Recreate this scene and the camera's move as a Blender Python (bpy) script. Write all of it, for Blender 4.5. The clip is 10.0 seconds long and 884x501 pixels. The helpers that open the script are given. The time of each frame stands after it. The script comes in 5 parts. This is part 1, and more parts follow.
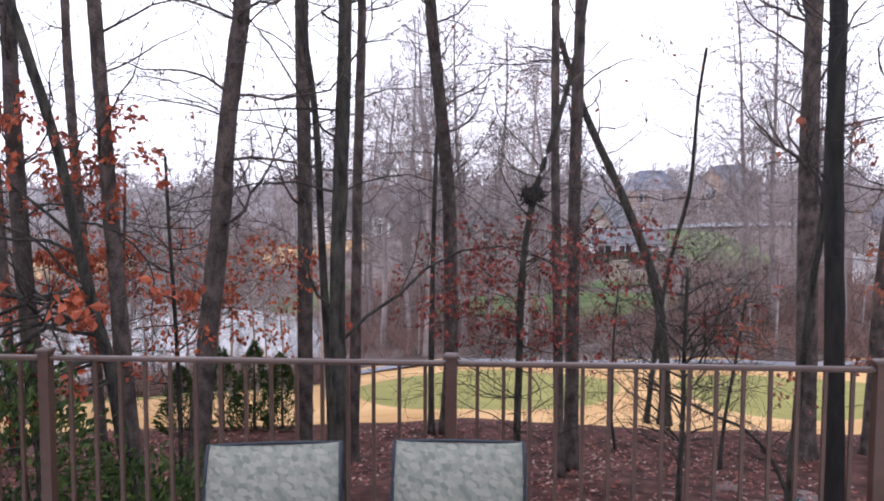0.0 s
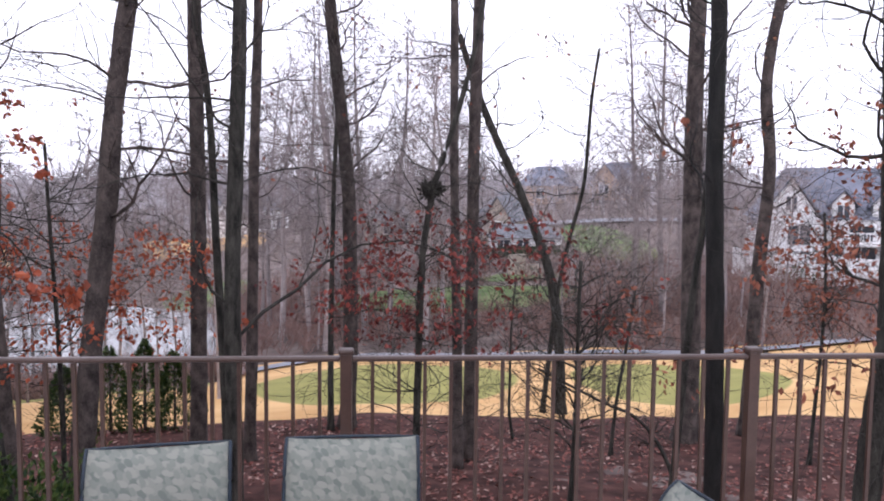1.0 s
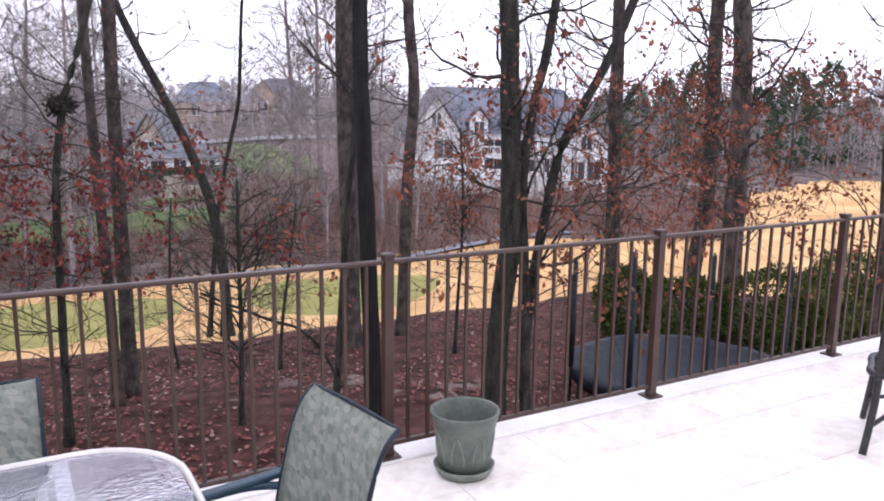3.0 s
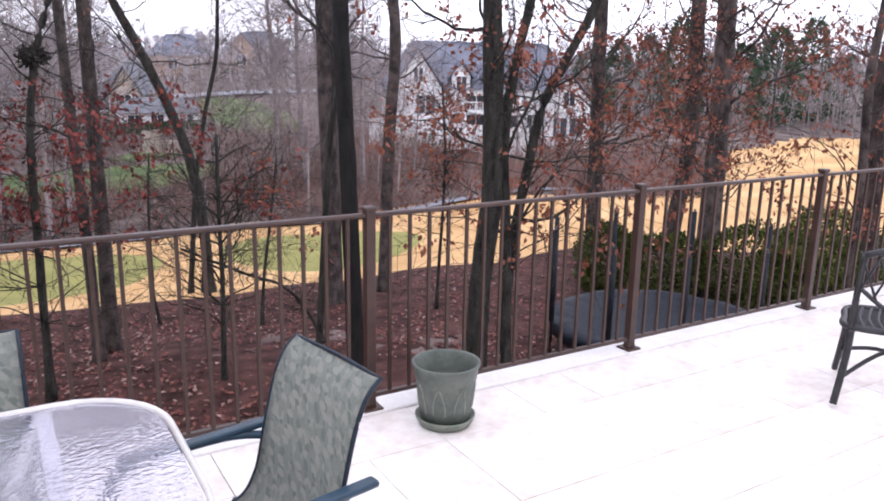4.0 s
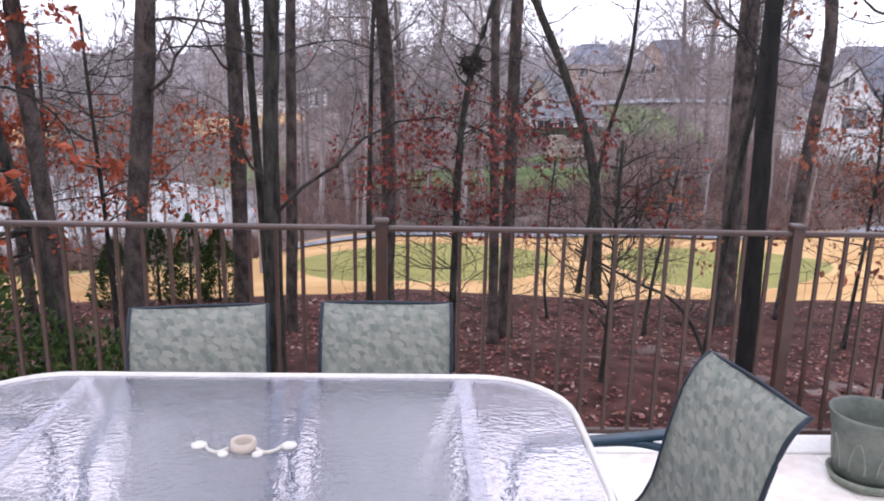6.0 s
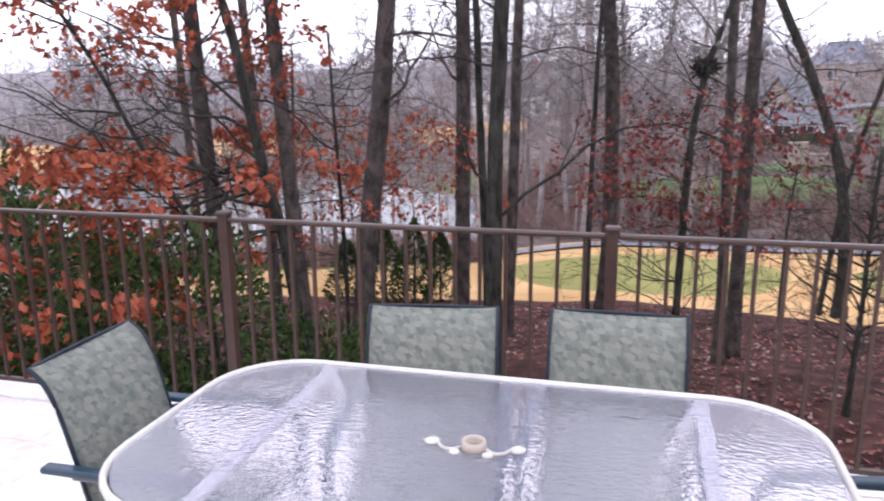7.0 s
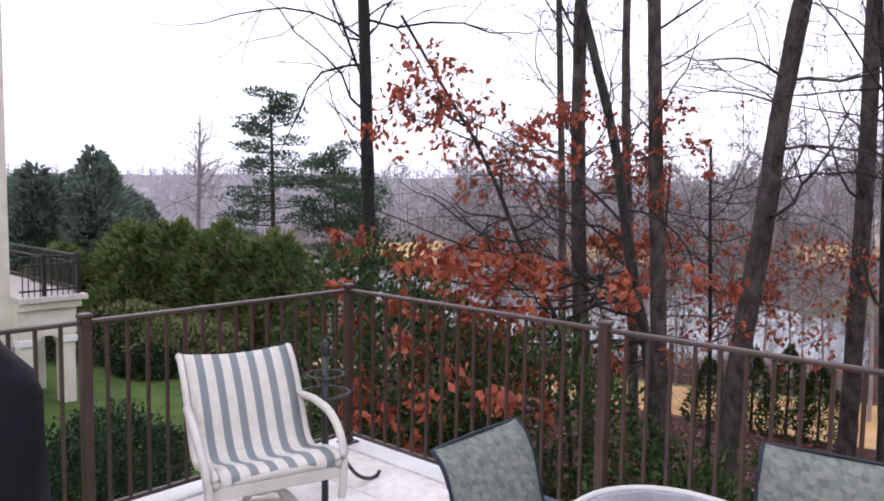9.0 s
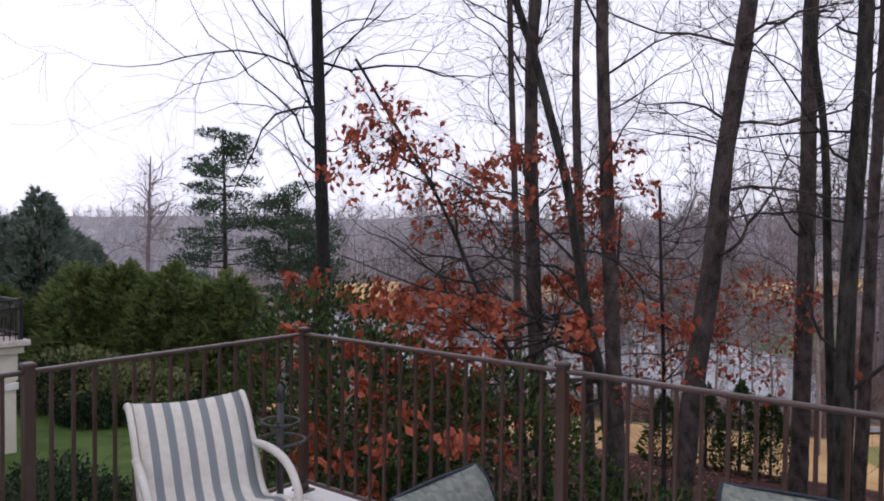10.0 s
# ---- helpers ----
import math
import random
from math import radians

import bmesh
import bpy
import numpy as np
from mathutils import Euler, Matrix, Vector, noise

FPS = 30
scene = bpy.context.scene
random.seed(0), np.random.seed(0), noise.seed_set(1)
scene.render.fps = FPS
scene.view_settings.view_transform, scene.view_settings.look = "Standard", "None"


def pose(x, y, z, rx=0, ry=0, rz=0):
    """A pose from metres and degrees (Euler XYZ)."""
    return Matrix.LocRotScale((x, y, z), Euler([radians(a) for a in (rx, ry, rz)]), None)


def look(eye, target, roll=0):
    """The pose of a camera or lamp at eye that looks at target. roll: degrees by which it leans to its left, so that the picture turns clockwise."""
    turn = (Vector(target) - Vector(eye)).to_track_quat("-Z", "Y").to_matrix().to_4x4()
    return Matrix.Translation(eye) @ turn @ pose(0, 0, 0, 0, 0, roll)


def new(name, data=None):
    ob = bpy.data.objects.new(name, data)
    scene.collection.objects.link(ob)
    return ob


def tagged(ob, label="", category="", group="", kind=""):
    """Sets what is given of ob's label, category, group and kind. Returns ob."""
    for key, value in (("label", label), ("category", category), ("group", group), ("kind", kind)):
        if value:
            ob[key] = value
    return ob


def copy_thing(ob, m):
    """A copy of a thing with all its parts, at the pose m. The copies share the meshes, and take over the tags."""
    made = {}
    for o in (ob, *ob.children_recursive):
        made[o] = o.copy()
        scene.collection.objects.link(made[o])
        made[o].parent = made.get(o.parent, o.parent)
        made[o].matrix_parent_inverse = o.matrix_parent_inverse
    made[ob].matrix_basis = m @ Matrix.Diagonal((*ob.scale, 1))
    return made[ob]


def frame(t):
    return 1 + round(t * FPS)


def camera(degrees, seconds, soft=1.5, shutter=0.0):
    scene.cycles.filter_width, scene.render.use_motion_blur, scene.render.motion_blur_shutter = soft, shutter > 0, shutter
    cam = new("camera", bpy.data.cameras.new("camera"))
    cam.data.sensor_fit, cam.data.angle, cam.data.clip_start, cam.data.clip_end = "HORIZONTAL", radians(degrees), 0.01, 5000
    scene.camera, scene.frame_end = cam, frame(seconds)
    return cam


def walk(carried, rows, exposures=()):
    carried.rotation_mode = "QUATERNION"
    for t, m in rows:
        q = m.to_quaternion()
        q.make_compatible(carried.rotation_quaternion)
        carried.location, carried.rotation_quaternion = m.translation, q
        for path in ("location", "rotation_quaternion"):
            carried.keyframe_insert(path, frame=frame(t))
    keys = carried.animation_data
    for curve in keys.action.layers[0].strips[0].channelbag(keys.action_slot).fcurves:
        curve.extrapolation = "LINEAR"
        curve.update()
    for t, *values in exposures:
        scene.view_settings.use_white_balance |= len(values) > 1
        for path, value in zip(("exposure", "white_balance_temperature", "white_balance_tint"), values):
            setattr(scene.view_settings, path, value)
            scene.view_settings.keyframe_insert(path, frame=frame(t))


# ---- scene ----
cam = camera(60.4, 10.0, 1.9, 0.12)
PATH = [
    (0, (0.125, -3.283, 1.754), (0.023, -1.29, 1.616), 0.2),
    (0.5, (0.144, -3.287, 1.755), (0.158, -1.292, 1.605), 0.7),
    (1, (0.151, -3.273, 1.752), (0.309, -1.285, 1.601), 0.7),
    (1.5, (0.169, -3.28, 1.753), (0.509, -1.316, 1.596), 0.8),
    (2, (0.192, -3.276, 1.757), (0.733, -1.361, 1.56), 0.7),
    (2.5, (0.228, -3.292, 1.748), (1.027, -1.479, 1.469), 0.5),
    (3, (0.258, -3.308, 1.745), (1.23, -1.596, 1.392), 0.7),
    (3.2, (0.263, -3.31, 1.737), (1.259, -1.623, 1.337), 0.5),
    (4.3, (0.255, -3.315, 1.729), (1.257, -1.649, 1.26), 1.1),
    (4.5, (0.255, -3.307, 1.731), (1.221, -1.621, 1.259), 1.0),
    (5, (0.241, -3.28, 1.725), (1.0, -1.483, 1.283), 1.2),
    (5.5, (0.194, -3.244, 1.719), (0.574, -1.328, 1.291), 1.4),
    (5.7, (0.177, -3.235, 1.712), (0.385, -1.296, 1.269), 1.4),
    (6.8, (0.132, -3.242, 1.688), (-0.149, -1.322, 1.202), -0.3),
    (7, (0.106, -3.217, 1.69), (-0.393, -1.332, 1.246), -0.5),
    (7.5, (0.037, -3.264, 1.708), (-0.833, -1.508, 1.312), -0.5),
    (8, (0.018, -3.284, 1.689), (-1.121, -1.672, 1.368), -0.3),
    (8.5, (0.007, -3.281, 1.707), (-1.306, -1.791, 1.465), 0.5),
    (9, (0.01, -3.275, 1.721), (-1.316, -1.787, 1.551), 0.9),
    (9.5, (0.001, -3.301, 1.735), (-1.292, -1.778, 1.639), 0.8),
    (10, (-0.002, -3.278, 1.733), (-1.242, -1.71, 1.67), 0.6),
]
EXPOSURES = [(t, e, 6300, 22) for t, e in ((0, -0.05), (3.0, -0.05), (5.5, 0.05), (7.0, 0.1), (7.6, 0.3), (8.1, 0.3), (8.6, 0.05), (9.0, -0.3), (9.5, -0.7), (10, -0.9))]
walk(cam, [(t, look(eye, target, roll)) for t, eye, target, roll in PATH], EXPOSURES)

# ---- world and sun: a bright overcast winter day ----
world = bpy.data.worlds.new("world")
scene.world = world
world.use_nodes = True
wn, wl = world.node_tree.nodes, world.node_tree.links
sky = wn.new("ShaderNodeTexSky")
sky.sky_type, sky.sun_disc = "NISHITA", False
sky.sun_elevation, sky.sun_rotation = radians(38), radians(200)
cloud = wn.new("ShaderNodeMix")
cloud.data_type = "RGBA"
cloud.inputs["Factor"].default_value = 0.93
wl.new(sky.outputs["Color"], cloud.inputs[6])
cloud.inputs[7].default_value = (19.6, 20.4, 22.0, 1)
wl.new(cloud.outputs[2], wn["Background"].inputs["Color"])
wn["Background"].inputs["Strength"].default_value = 0.1
sun = new("sun", bpy.data.lights.new("sun", "SUN"))
sun.data.energy, sun.data.angle, sun.data.color = 0.5, radians(25), (1.0, 0.96, 0.9)
sun.matrix_world = look((-3, -8, 12), (0, 4, 0))


# ---- materials ----
def mat(name, a, b, scale=8.0, rough=0.8, bump=0.3, metal=0.0, fine=60.0, spec=0.3, stretch=(1, 1, 1), vary=0.0, dist=0.01):
    """Two colours mixed by coarse and fine noise, with relief."""
    m = bpy.data.materials.new(name)
    m.use_nodes = True
    n, l = m.node_tree.nodes, m.node_tree.links
    p = n["Principled BSDF"]
    co, mp = n.new("ShaderNodeTexCoord"), n.new("ShaderNodeMapping")
    mp.inputs["Scale"].default_value = stretch
    l.new(co.outputs["Object"], mp.inputs["Vector"])
    n1, n2 = n.new("ShaderNodeTexNoise"), n.new("ShaderNodeTexNoise")
    for t, s in ((n1, scale), (n2, fine)):
        t.inputs["Scale"].default_value, t.inputs["Detail"].default_value = s, 5
        l.new(mp.outputs[0], t.inputs["Vector"])
    add = n.new("ShaderNodeMath")
    add.operation = "MULTIPLY_ADD"
    l.new(n2.outputs[0], add.inputs[0])
    add.inputs[1].default_value = 0.5
    l.new(n1.outputs[0], add.inputs[2])
    ramp = n.new("ShaderNodeValToRGB")
    ramp.color_ramp.elements[0].position, ramp.color_ramp.elements[1].position = 0.55, 0.95
    ramp.color_ramp.elements[0].color, ramp.color_ramp.elements[1].color = (*a, 1), (*b, 1)
    l.new(add.outputs[0], ramp.inputs[0])
    col = ramp.outputs[0]
    if vary:
        oi, hs = n.new("ShaderNodeObjectInfo"), n.new("ShaderNodeHueSaturation")
        mr = n.new("ShaderNodeMapRange")
        mr.inputs["To Min"].default_value, mr.inputs["To Max"].default_value = 1 - vary, 1 + vary
        l.new(oi.outputs["Random"], mr.inputs["Value"])
        l.new(mr.outputs[0], hs.inputs["Value"])
        l.new(col, hs.inputs["Color"])
        col = hs.outputs[0]
    l.new(col, p.inputs["Base Color"])
    p.inputs["Roughness"].default_value, p.inputs["Metallic"].default_value = rough, metal
    p.inputs["Specular IOR Level"].default_value = spec
    if bump:
        bp = n.new("ShaderNodeBump")
        bp.inputs["Strength"].default_value, bp.inputs["Distance"].default_value = bump, dist
        l.new(add.outputs[0], bp.inputs["Height"])
        l.new(bp.outputs[0], p.inputs["Normal"])
    return m


def leafy(name, stops, rough=0.6, thin=0.25):
    """Foliage whose colour differs from leaf to leaf."""
    m = bpy.data.materials.new(name)
    m.use_nodes = True
    n, l = m.node_tree.nodes, m.node_tree.links
    p = n["Principled BSDF"]
    g, ramp = n.new("ShaderNodeNewGeometry"), n.new("ShaderNodeValToRGB")
    l.new(g.outputs["Random Per Island"], ramp.inputs[0])
    el = ramp.color_ramp.elements
    while len(el) < len(stops):
        el.new(0.5)
    for k, c in enumerate(stops):
        el[k].position, el[k].color = k / (len(stops) - 1), (*c, 1)
    l.new(ramp.outputs[0], p.inputs["Base Color"])
    p.inputs["Roughness"].default_value = rough
    p.inputs["Specular IOR Level"].default_value = 0.25
    tr, mx = n.new("ShaderNodeBsdfTranslucent"), n.new("ShaderNodeMixShader")
    l.new(ramp.outputs[0], tr.inputs["Color"])
    mx.inputs[0].default_value = thin
    l.new(p.outputs[0], mx.inputs[1])
    l.new(tr.outputs[0], mx.inputs[2])
    l.new(mx.outputs[0], n["Material Output"].inputs["Surface"])
    return m


BARK = mat("bark_grey_brown", (0.02, 0.016, 0.0155), (0.115, 0.092, 0.084), 2.6, 0.9, 1.0, fine=20, stretch=(2.4, 2.4, 1.5), vary=0.2, dist=0.03)
BARK_BLACK = mat("bark_wet_black", (0.004, 0.004, 0.0045), (0.02, 0.019, 0.018), 3, 0.75, 1.0, fine=30, stretch=(4, 4, 0.8), dist=0.03)
BARK_DARK = mat("bark_dark_lichen", (0.007, 0.0065, 0.006), (0.06, 0.057, 0.049), 4, 0.9, 1.0, fine=26, stretch=(3, 3, 0.9), dist=0.03)
# Distant twigs: haze is put into their grey, most strongly in the second.
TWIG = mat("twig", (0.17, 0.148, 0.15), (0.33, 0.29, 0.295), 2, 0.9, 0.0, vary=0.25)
TWIG_HAZED = mat("twig_hazed", (0.34, 0.325, 0.345), (0.52, 0.495, 0.52), 0.08, 0.95, 0.0, fine=0.6)
RUST = leafy("rust_oak_leaves", [(0.15, 0.037, 0.02), (0.36, 0.088, 0.046), (0.48, 0.135, 0.07), (0.27, 0.06, 0.035)], thin=0.35)
MAROON = leafy("maroon_leaves", [(0.07, 0.02, 0.02), (0.17, 0.042, 0.038), (0.3, 0.075, 0.058), (0.11, 0.028, 0.027)])
RUSSET = leafy("russet_oak_leaves", [(0.11, 0.038, 0.026), (0.24, 0.085, 0.055), (0.34, 0.13, 0.08), (0.17, 0.052, 0.038)])
TAN_LEAF = leafy("tan_leaves", [(0.3, 0.14, 0.07), (0.22, 0.08, 0.04), (0.36, 0.2, 0.1)])
LITTER = leafy("leaf_litter", [(0.06, 0.02, 0.016), (0.15, 0.045, 0.037), (0.25, 0.095, 0.075), (0.1, 0.03, 0.025), (0.4, 0.27, 0.23)], 0.6, 0.0)
EVERGREEN = leafy("evergreen_leaves", [(0.012, 0.028, 0.01), (0.036, 0.07, 0.022), (0.085, 0.12, 0.03), (0.02, 0.046, 0.016)], 0.45)
VARIEGATED = leafy("variegated_leaves", [(0.07, 0.1, 0.03), (0.2, 0.22, 0.09), (0.3, 0.3, 0.14), (0.05, 0.08, 0.03)], 0.5)
BOXWOOD = leafy("boxwood_leaves", [(0.008, 0.018, 0.01), (0.02, 0.042, 0.018), (0.038, 0.066, 0.026)], 0.5, 0.15)
# Both conifer greens are lifted above the other foliage to suggest haze.
CONIFER = leafy("arborvitae_sprays", [(0.085, 0.125, 0.046), (0.17, 0.22, 0.08), (0.24, 0.28, 0.1), (0.105, 0.155, 0.056)], 0.7, 0.4)
CONIFER_BLUE = leafy("dark_conifer_sprays", [(0.11, 0.15, 0.12), (0.17, 0.22, 0.175), (0.22, 0.28, 0.22)], 0.7, 0.4)
PINE_NEEDLE = leafy("pine_needles", [(0.035, 0.07, 0.045), (0.07, 0.12, 0.07), (0.1, 0.15, 0.09)], 0.7)
AZALEA = leafy("yellow_green_leaves", [(0.03, 0.045, 0.012), (0.12, 0.14, 0.03), (0.06, 0.085, 0.018), (0.02, 0.032, 0.01)], 0.5)
IRON = mat("rail_brown_paint", (0.032, 0.016, 0.012), (0.06, 0.031, 0.024), 6, 0.38, 0.15, fine=90, spec=0.5, dist=0.002)
TILE = mat("travertine", (0.6, 0.52, 0.46), (0.86, 0.83, 0.8), 2.2, 0.35, 0.25, fine=16, spec=0.5, vary=0.05, dist=0.003)
GROUT = mat("grout", (0.5, 0.44, 0.4), (0.66, 0.61, 0.57), 8, 0.9)
COPING = mat("white_coping", (0.68, 0.66, 0.64), (0.85, 0.84, 0.83), 3, 0.5, 0.1)
STUCCO = mat("cream_stucco", (0.62, 0.57, 0.48), (0.75, 0.71, 0.62), 3, 0.9, 0.3, fine=120)
WHITE_WALL = mat("white_painted_brick", (0.72, 0.73, 0.75), (0.86, 0.87, 0.88), 0.6, 0.8, 0.1)
STONE_WALL = mat("tan_stone_wall", (0.3, 0.25, 0.21), (0.52, 0.46, 0.4), 1.2, 0.9, 0.3, fine=5)
BRICK_WALL = mat("tan_brick", (0.34, 0.24, 0.19), (0.48, 0.36, 0.29), 1, 0.9, 0.2, fine=8)
ROOF_GREY = mat("grey_shingle", (0.11, 0.115, 0.13), (0.2, 0.205, 0.225), 0.8, 0.9, 0.3, fine=6)
ROOF_SLATE = mat("slate_blue_roof", (0.1, 0.11, 0.14), (0.19, 0.2, 0.25), 0.8, 0.8, 0.3, fine=6)
WHITE_TRIM = mat("white_trim", (0.75, 0.75, 0.75), (0.85, 0.85, 0.85), 4, 0.5, 0)
BLACK_METAL = mat("black_cast_metal", (0.008, 0.008, 0.01), (0.025, 0.025, 0.028), 20, 0.4, 0.2, spec=0.5, dist=0.002)
NAVY_EDGE = mat("navy_edge_binding", (0.006, 0.012, 0.02), (0.014, 0.026, 0.04), 10, 0.5, 0.05)
BLUE_FRAME = mat("blue_green_frame", (0.01, 0.03, 0.05), (0.02, 0.052, 0.082), 10, 0.35, 0.05, spec=0.5)
CREAM_FRAME = mat("cream_frame", (0.46, 0.44, 0.395), (0.57, 0.55, 0.5), 6, 0.35, 0.05, spec=0.5)
WHITE_FRAME = mat("white_table_frame", (0.5, 0.49, 0.46), (0.64, 0.63, 0.6), 6, 0.3, 0.05, spec=0.5)
POT = mat("green_pot", (0.072, 0.089, 0.076), (0.14, 0.158, 0.136), 9, 0.5, 0.2, fine=50, spec=0.4, dist=0.003)
POT_RIM = mat("pot_worn_relief", (0.13, 0.16, 0.13), (0.24, 0.26, 0.22), 14, 0.6, 0.2, fine=50)
SOIL = mat("pot_soil", (0.02, 0.015, 0.012), (0.05, 0.035, 0.028), 30, 0.9)
COVER = mat("black_grill_cover", (0.0035, 0.004, 0.006), (0.008, 0.009, 0.013), 4, 0.55, 0.6, fine=9, spec=0.12, dist=0.02)
NET = mat("black_foam_sleeve", (0.008, 0.01, 0.014), (0.018, 0.022, 0.03), 10, 0.7, 0)
MAT_TOP = mat("trampoline_mat", (0.01, 0.01, 0.02), (0.026, 0.027, 0.042), 1.2, 0.5, 0.15, spec=0.12)
PAD_BLUE = mat("blue_spring_pad", (0.004, 0.007, 0.013), (0.014, 0.02, 0.03), 6, 0.5, 0.4, spec=0.12)
GLASS_DARK = mat("dark_window_glass", (0.03, 0.035, 0.045), (0.07, 0.08, 0.1), 0.4, 0.12, 0, spec=0.6)
WATER = mat("pond_water", (0.05, 0.055, 0.06), (0.06, 0.065, 0.07), 0.5, 0.06, 0.08, spec=0.6, fine=3, dist=0.02)
PATH_GREY = mat("cart_path_concrete", (0.2, 0.21, 0.24), (0.32, 0.33, 0.36), 0.6, 0.85, 0.1)
WALL_OWN = mat("house_wall", (0.6, 0.56, 0.5), (0.72, 0.69, 0.63), 2, 0.9, 0.3, fine=60)


def striped():
    """Cream sling with six blue-grey stripes along its length."""
    m = mat("striped_sling", (0.52, 0.495, 0.44), (0.61, 0.585, 0.525), 30, 0.8, 0.3, fine=400, dist=0.001)
    n, l = m.node_tree.nodes, m.node_tree.links
    uv, sep, w = n.new("ShaderNodeUVMap"), n.new("ShaderNodeSeparateXYZ"), n.new("ShaderNodeMath")
    l.new(uv.outputs[0], sep.inputs[0])
    w.operation, w.inputs[1].default_value = "MULTIPLY", 6.0
    l.new(sep.outputs[0], w.inputs[0])
    fr, gt = n.new("ShaderNodeMath"), n.new("ShaderNodeMath")
    fr.operation, gt.operation, gt.inputs[1].default_value = "FRACT", "GREATER_THAN", 0.55
    l.new(w.outputs[0], fr.inputs[0])
    l.new(fr.outputs[0], gt.inputs[0])
    mx = n.new("ShaderNodeMix")
    mx.data_type = "RGBA"
    l.new(gt.outputs[0], mx.inputs["Factor"])
    l.new(n["Color Ramp"].outputs[0], mx.inputs[6])
    mx.inputs[7].default_value = (0.19, 0.215, 0.225, 1)
    l.new(mx.outputs[2], n["Principled BSDF"].inputs["Base Color"])
    return m


def leaf_print():
    """Grey-green sling with a print of pale overlapping leaves."""
    m = mat("leaf_print_sling", (0.142, 0.157, 0.139), (0.176, 0.191, 0.169), 30, 0.85, 0.25, fine=500, dist=0.001)
    n, l = m.node_tree.nodes, m.node_tree.links
    co = n.new("ShaderNodeUVMap")
    last = n["Color Ramp"].outputs[0]
    metres = n.new("ShaderNodeMapping")
    metres.inputs["Scale"].default_value = (0.45, 1, 1)
    l.new(co.outputs[0], metres.inputs["Vector"])
    for k, (turn, colour, cut) in enumerate(((0.6, (0.189, 0.202, 0.176), 0.42), (-0.7, (0.120, 0.139, 0.124), 0.34), (1.9, (0.215, 0.225, 0.196), 0.36), (2.7, (0.163, 0.179, 0.157), 0.3))):
        rt, mp, vo, lt, mx = n.new("ShaderNodeMapping"), n.new("ShaderNodeMapping"), n.new("ShaderNodeTexVoronoi"), n.new("ShaderNodeMapRange"), n.new("ShaderNodeMix")
        rt.inputs["Rotation"].default_value, rt.inputs["Location"].default_value = (0, 0, turn), (k * 3.7, k * 1.9, 0)
        mp.inputs["Scale"].default_value = (33, 18, 1)
        l.new(metres.outputs[0], rt.inputs["Vector"])
        l.new(rt.outputs[0], mp.inputs["Vector"])
        vo.voronoi_dimensions = "2D"
        vo.inputs["Scale"].default_value = 1.0
        l.new(mp.outputs[0], vo.inputs["Vector"])
        lt.inputs["From Min"].default_value, lt.inputs["From Max"].default_value = cut + 0.05, cut - 0.05
        l.new(vo.outputs["Distance"], lt.inputs["Value"])
        mx.data_type = "RGBA"
        l.new(lt.outputs[0], mx.inputs["Factor"])
        l.new(last, mx.inputs[6])
        mx.inputs[7].default_value = (*colour, 1)
        last = mx.outputs[2]
    l.new(last, n["Principled BSDF"].inputs["Base Color"])
    return m


STRIPE, PRINT = striped(), leaf_print()


def pebble_glass():
    m = bpy.data.materials.new("pebbled_table_glass")
    m.use_nodes = True
    n, l = m.node_tree.nodes, m.node_tree.links
    p = n["Principled BSDF"]
    p.inputs["Base Color"].default_value = (0.8, 0.8, 0.9, 1)
    p.inputs["Transmission Weight"].default_value = 1.0
    p.inputs["Roughness"].default_value, p.inputs["IOR"].default_value = 0.05, 1.5
    co, no, bp = n.new("ShaderNodeTexCoord"), n.new("ShaderNodeTexNoise"), n.new("ShaderNodeBump")
    no.inputs["Scale"].default_value, no.inputs["Detail"].default_value = 55, 1
    l.new(co.outputs["Object"], no.inputs["Vector"])
    bp.inputs["Strength"].default_value, bp.inputs["Distance"].default_value = 0.5, 0.004
    l.new(no.outputs[0], bp.inputs["Height"])
    l.new(bp.outputs[0], p.inputs["Normal"])
    tl, di, m1, m2 = n.new("ShaderNodeBsdfTranslucent"), n.new("ShaderNodeBsdfDiffuse"), n.new("ShaderNodeMixShader"), n.new("ShaderNodeMixShader")
    tl.inputs["Color"].default_value = di.inputs["Color"].default_value = (0.72, 0.73, 0.82, 1)
    m1.inputs[0].default_value, m2.inputs[0].default_value = 0.5, 0.08
    l.new(tl.outputs[0], m1.inputs[1])
    l.new(di.outputs[0], m1.inputs[2])
    l.new(p.outputs[0], m2.inputs[1])
    l.new(m1.outputs[0], m2.inputs[2])
    l.new(m2.outputs[0], n["Material Output"].inputs["Surface"])
    return m


GLASS = pebble_glass()


